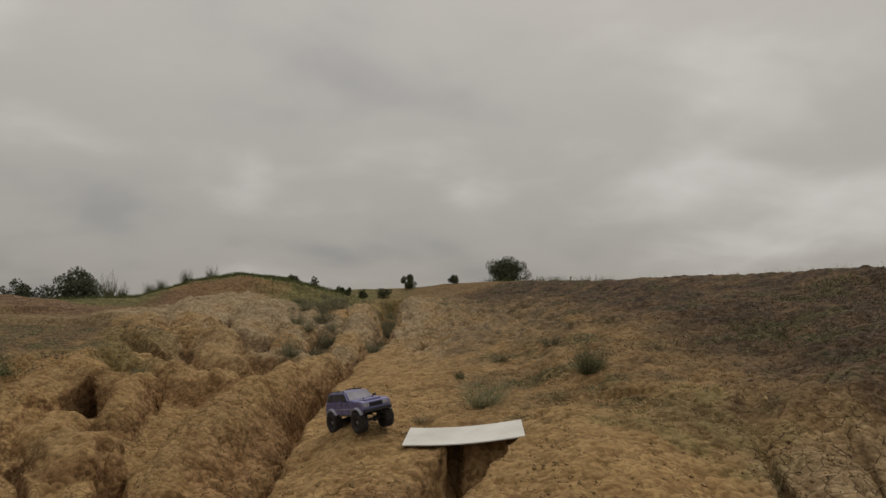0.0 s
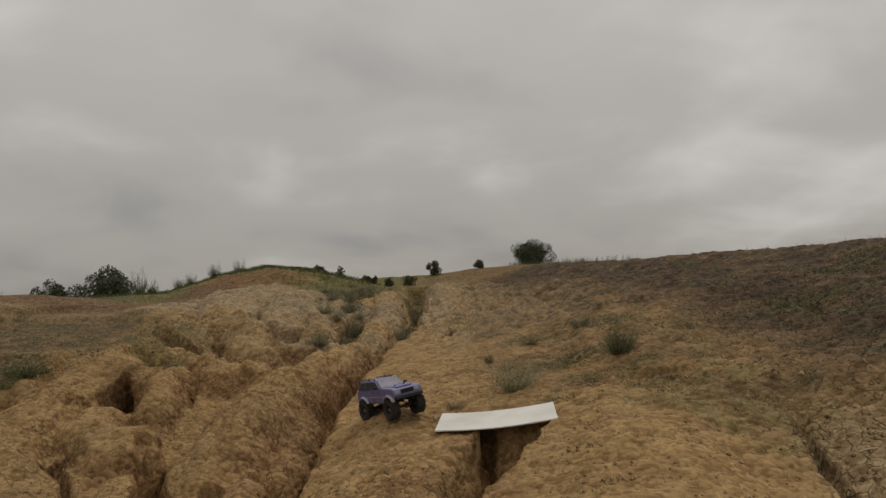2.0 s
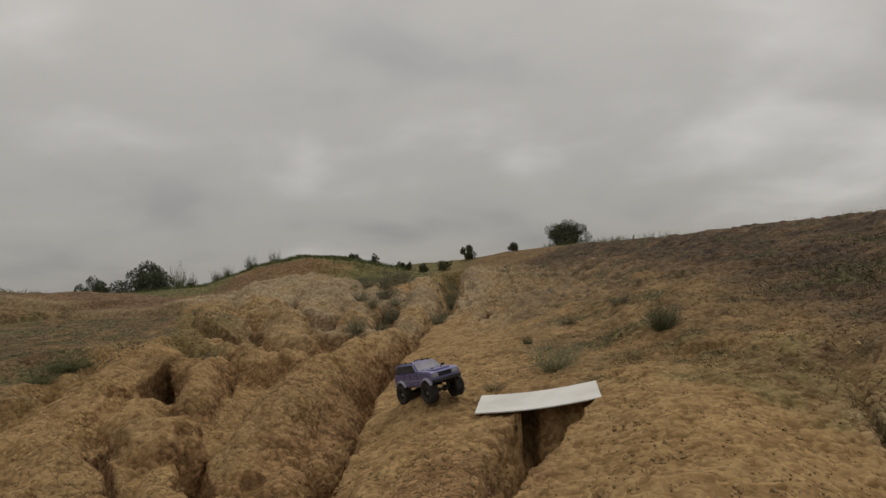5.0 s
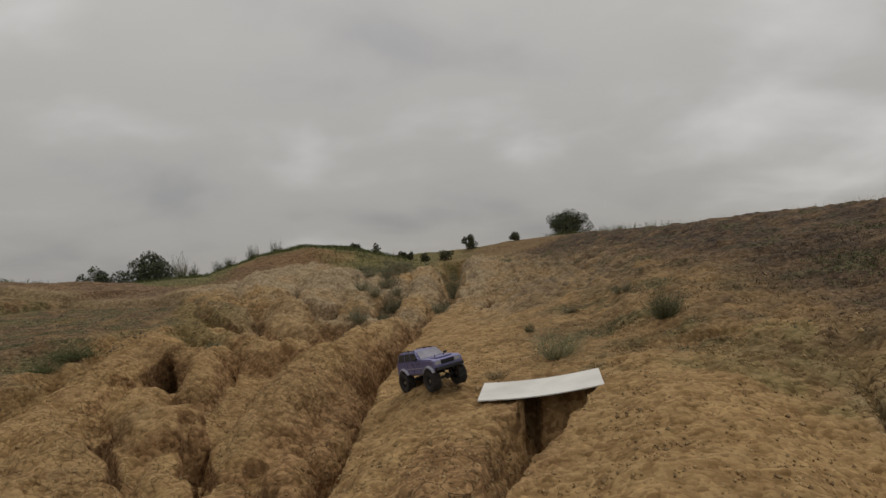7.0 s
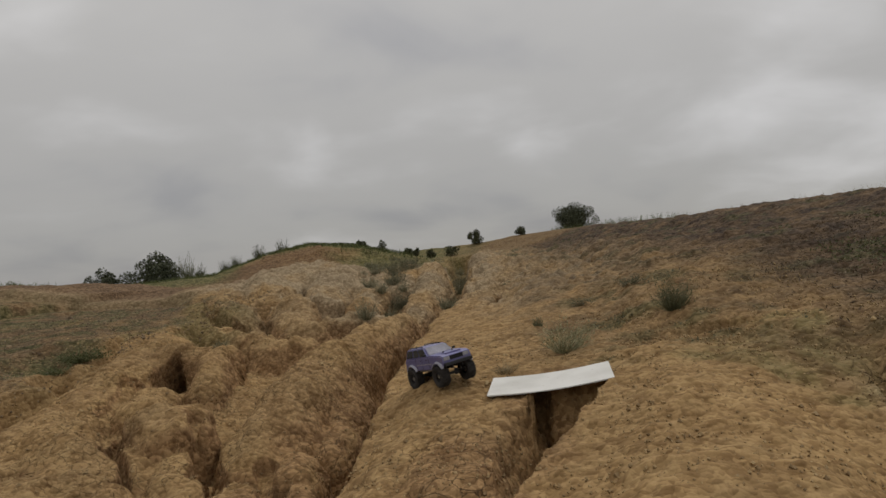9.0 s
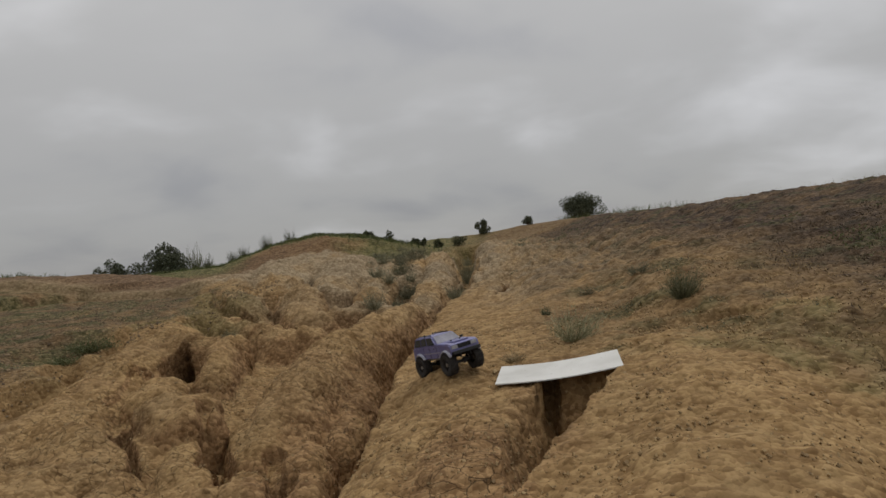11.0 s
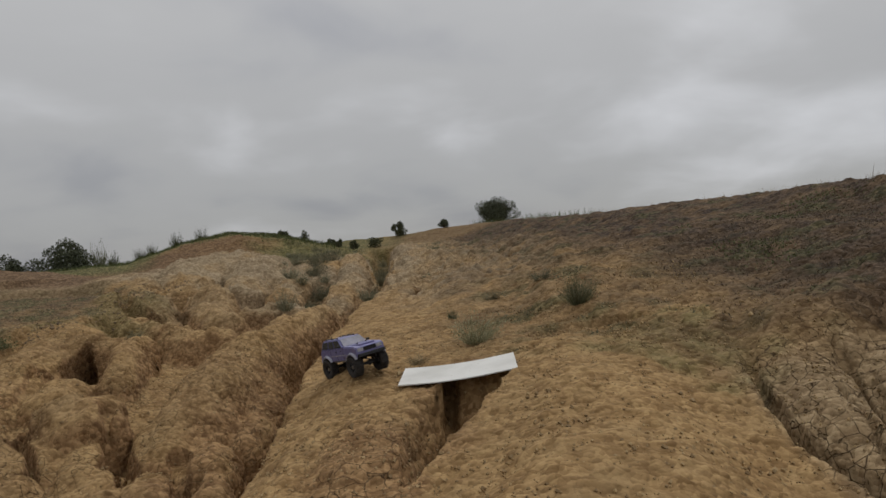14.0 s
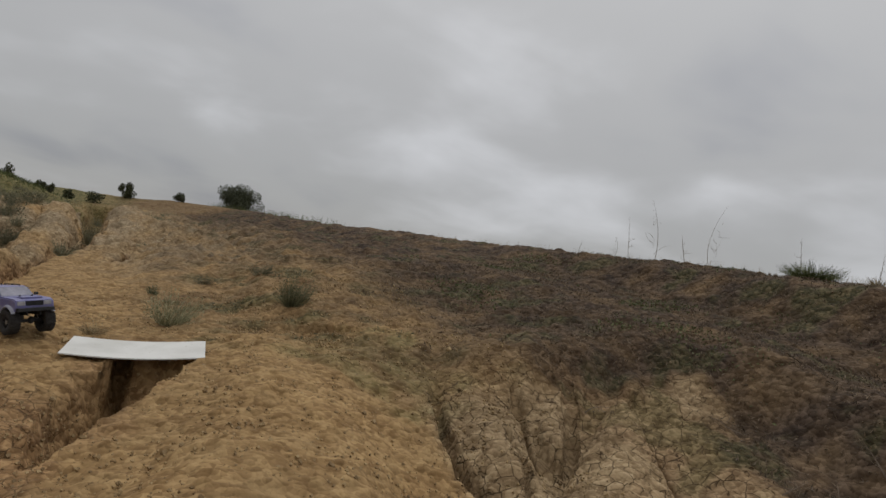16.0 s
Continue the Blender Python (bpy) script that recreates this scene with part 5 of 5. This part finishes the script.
    # hood with a raised middle
    part("hood", box(0.078, 0.205, -0.05, 0.05, 0.166, 0.1765, 0.004), PAINT, car)
    bm = box(0.2215, 0.2265, -0.042, 0.042, 0.134, 0.157, 0.001)
    for i in range(8):
        box(0.2262, 0.2285, -0.038 + i * 0.0105, -0.0345 + i * 0.0105, 0.137, 0.155, bm=bm)
    part("grille", bm, BLACK, car, "black slotted grille")
    for x, y in ((0.145, -0.03), (0.145, 0.03), (-0.16, -0.03), (-0.16, 0.03)):
        z = 0.174 if x > 0 else 0.227
        bm = rod((x, y, z), (x, y, z + 0.012), 0.003)
        rod((x - 0.012, y, z + 0.005), (x + 0.006, y, z + 0.005), 0.0012, 6, bm)
        part("body_pin", bm, BLACK, car, "black body post with clip")
    part("front_bumper", box(0.222, 0.246, -0.09, 0.09, 0.106, 0.124, 0.004), BLACK, car, "black front bumper")
    part("rear_bumper", box(-0.248, -0.226, -0.09, 0.09, 0.104, 0.120, 0.004), TRIM, car)
    for s in (-1, 1):
        part("chassis_rail", box(-0.22, 0.22, s * 0.032 - 0.004, s * 0.032 + 0.004, 0.086, 0.102, 0.001), BLACK, car)
        part("sill_guard", rod((-0.09, s * 0.082, 0.093), (0.09, s * 0.082, 0.093), 0.004), STEEL, car, "metal sill guard")
    part("skid_plate", box(-0.05, 0.05, -0.03, 0.03, 0.07, 0.088, 0.004), BLACK, car)
    for cx, k in ((-BASE, 1), (BASE, -1)):
        axle = rod((cx, -TRACK + 0.012, R), (cx, TRACK - 0.012, R), 0.008, 10)
        bmesh.ops.create_uvsphere(axle, u_segments=10, v_segments=6, radius=0.017, matrix=Matrix.Translation((cx, 0.015, R)))
        part("axle", axle, BLACK, car)
        for s in (-1, 1):
            part("suspension_link", rod((cx, s * 0.048, R + 0.006), (cx + k * 0.10, s * 0.03, 0.082), 0.003), STEEL, car, "bare metal suspension link")
            sh = rod((cx, s * 0.052, R + 0.008), (cx + k * 0.02, s * 0.046, 0.115), 0.0035)
            rod((cx + k * 0.008, s * 0.05, 0.085), (cx + k * 0.02, s * 0.046, 0.115), 0.0075, 10, sh)
            part("shock_absorber", sh, STEEL, car)
    # wheels
    for cx in (-BASE, BASE):
        for s in (-1, 1):
            y0 = s * TRACK
            hub = part("wheel", rod((cx, y0 - 0.016, R), (cx, y0 + 0.016, R), 0.012, 10), STEEL, car)
            bm = bmesh.new()
            prof = [(0.030, -0.020), (0.042, -0.026), (0.055, -0.026), (0.059, -0.018), (0.0595, 0.0), (0.059, 0.018), (0.055, 0.026), (0.042, 0.026), (0.030, 0.020)]
            n = 28
            rings = [[bm.verts.new((cx + r * math.cos(6.28319 * i / n), y0 + y, R + r * math.sin(6.28319 * i / n))) for r, y in prof] for i in range(n)]
            for i in range(n):
                for j in range(len(prof)):
                    k2 = (j + 1) % len(prof)
                    bm.faces.new((rings[i][j], rings[i][k2], rings[(i + 1) % n][k2], rings[(i + 1) % n][j]))
            bmesh.ops.recalc_face_normals(bm, faces=bm.faces)
            for i in range(n):
                a = 6.28319 * (i + 0.5) / n
                for side, off in ((-1, 0.0), (1, 0.11)):
                    m = Matrix.Translation((cx, y0, R)) @ Matrix.Rotation(-(a + off), 4, "Y") @ Matrix.Translation((0.0595, side * 0.0125, 0)) @ Matrix.Rotation(side * 0.35, 4, "X")
                    r = bmesh.ops.create_cube(bm, size=1.0)
                    for v in r["verts"]:
                        v.co = m @ Vector((v.co.x * 0.0055, v.co.y * 0.024, v.co.z * 0.0062))
            part("tyre", bm, RUBBER, hub, "black knobbly rubber tyre")
            bm = bmesh.new()
            for k in range(6):
                a = 6.28319 * k / 6
                rod((cx + 0.010 * math.cos(a), y0 + s * 0.014, R + 0.010 * math.sin(a)), (cx + 0.029 * math.cos(a), y0 + s * 0.016, R + 0.029 * math.sin(a)), 0.0038, 6, bm)
            for w in (-0.017, 0.017):
                pr = [(0.031, w - 0.002), (0.031, w + 0.002), (0.027, w + 0.002), (0.027, w - 0.002)]
                rr = [[bm.verts.new((cx + r * math.cos(6.28319 * i / 20), y0 + y, R + r * math.sin(6.28319 * i / 20))) for r, y in pr] for i in range(20)]
                for i in range(20):
                    for j in range(4):
                        bm.faces.new((rr[i][j], rr[i][(j + 1) % 4], rr[(i + 1) % 20][(j + 1) % 4], rr[(i + 1) % 20][j]))
            bmesh.ops.create_cone(bm, cap_ends=True, segments=20, radius1=0.029, radius2=0.029, depth=0.006, matrix=Matrix.Translation((cx, y0, R)) @ Matrix.Rotation(radians(90), 4, "X"))
            part("rim", bm, BLACK, hub, "black spoked rim")
    f, l = Vector((0.56, -0.80, 0.13)).normalized(), Vector((0.80, 0.57, 0.13))
    l = (l - f * l.dot(f)).normalized()
    u = f.cross(l)
    m = Matrix((f, l, u)).transposed().to_4x4()
    m.translation = (-0.445, 4.33, 0.9)
    lift = [height(*(m @ Vector((cx, s * TRACK, 0))).xy) - (m @ Vector((cx, s * TRACK, 0))).z for cx in (-BASE, BASE) for s in (-1, 1)]
    print("wheel gaps", [round(v, 3) for v in lift])
    m.translation.z += sorted(lift)[2] - 0.004
    car.matrix_world = m
    return car


build_car()
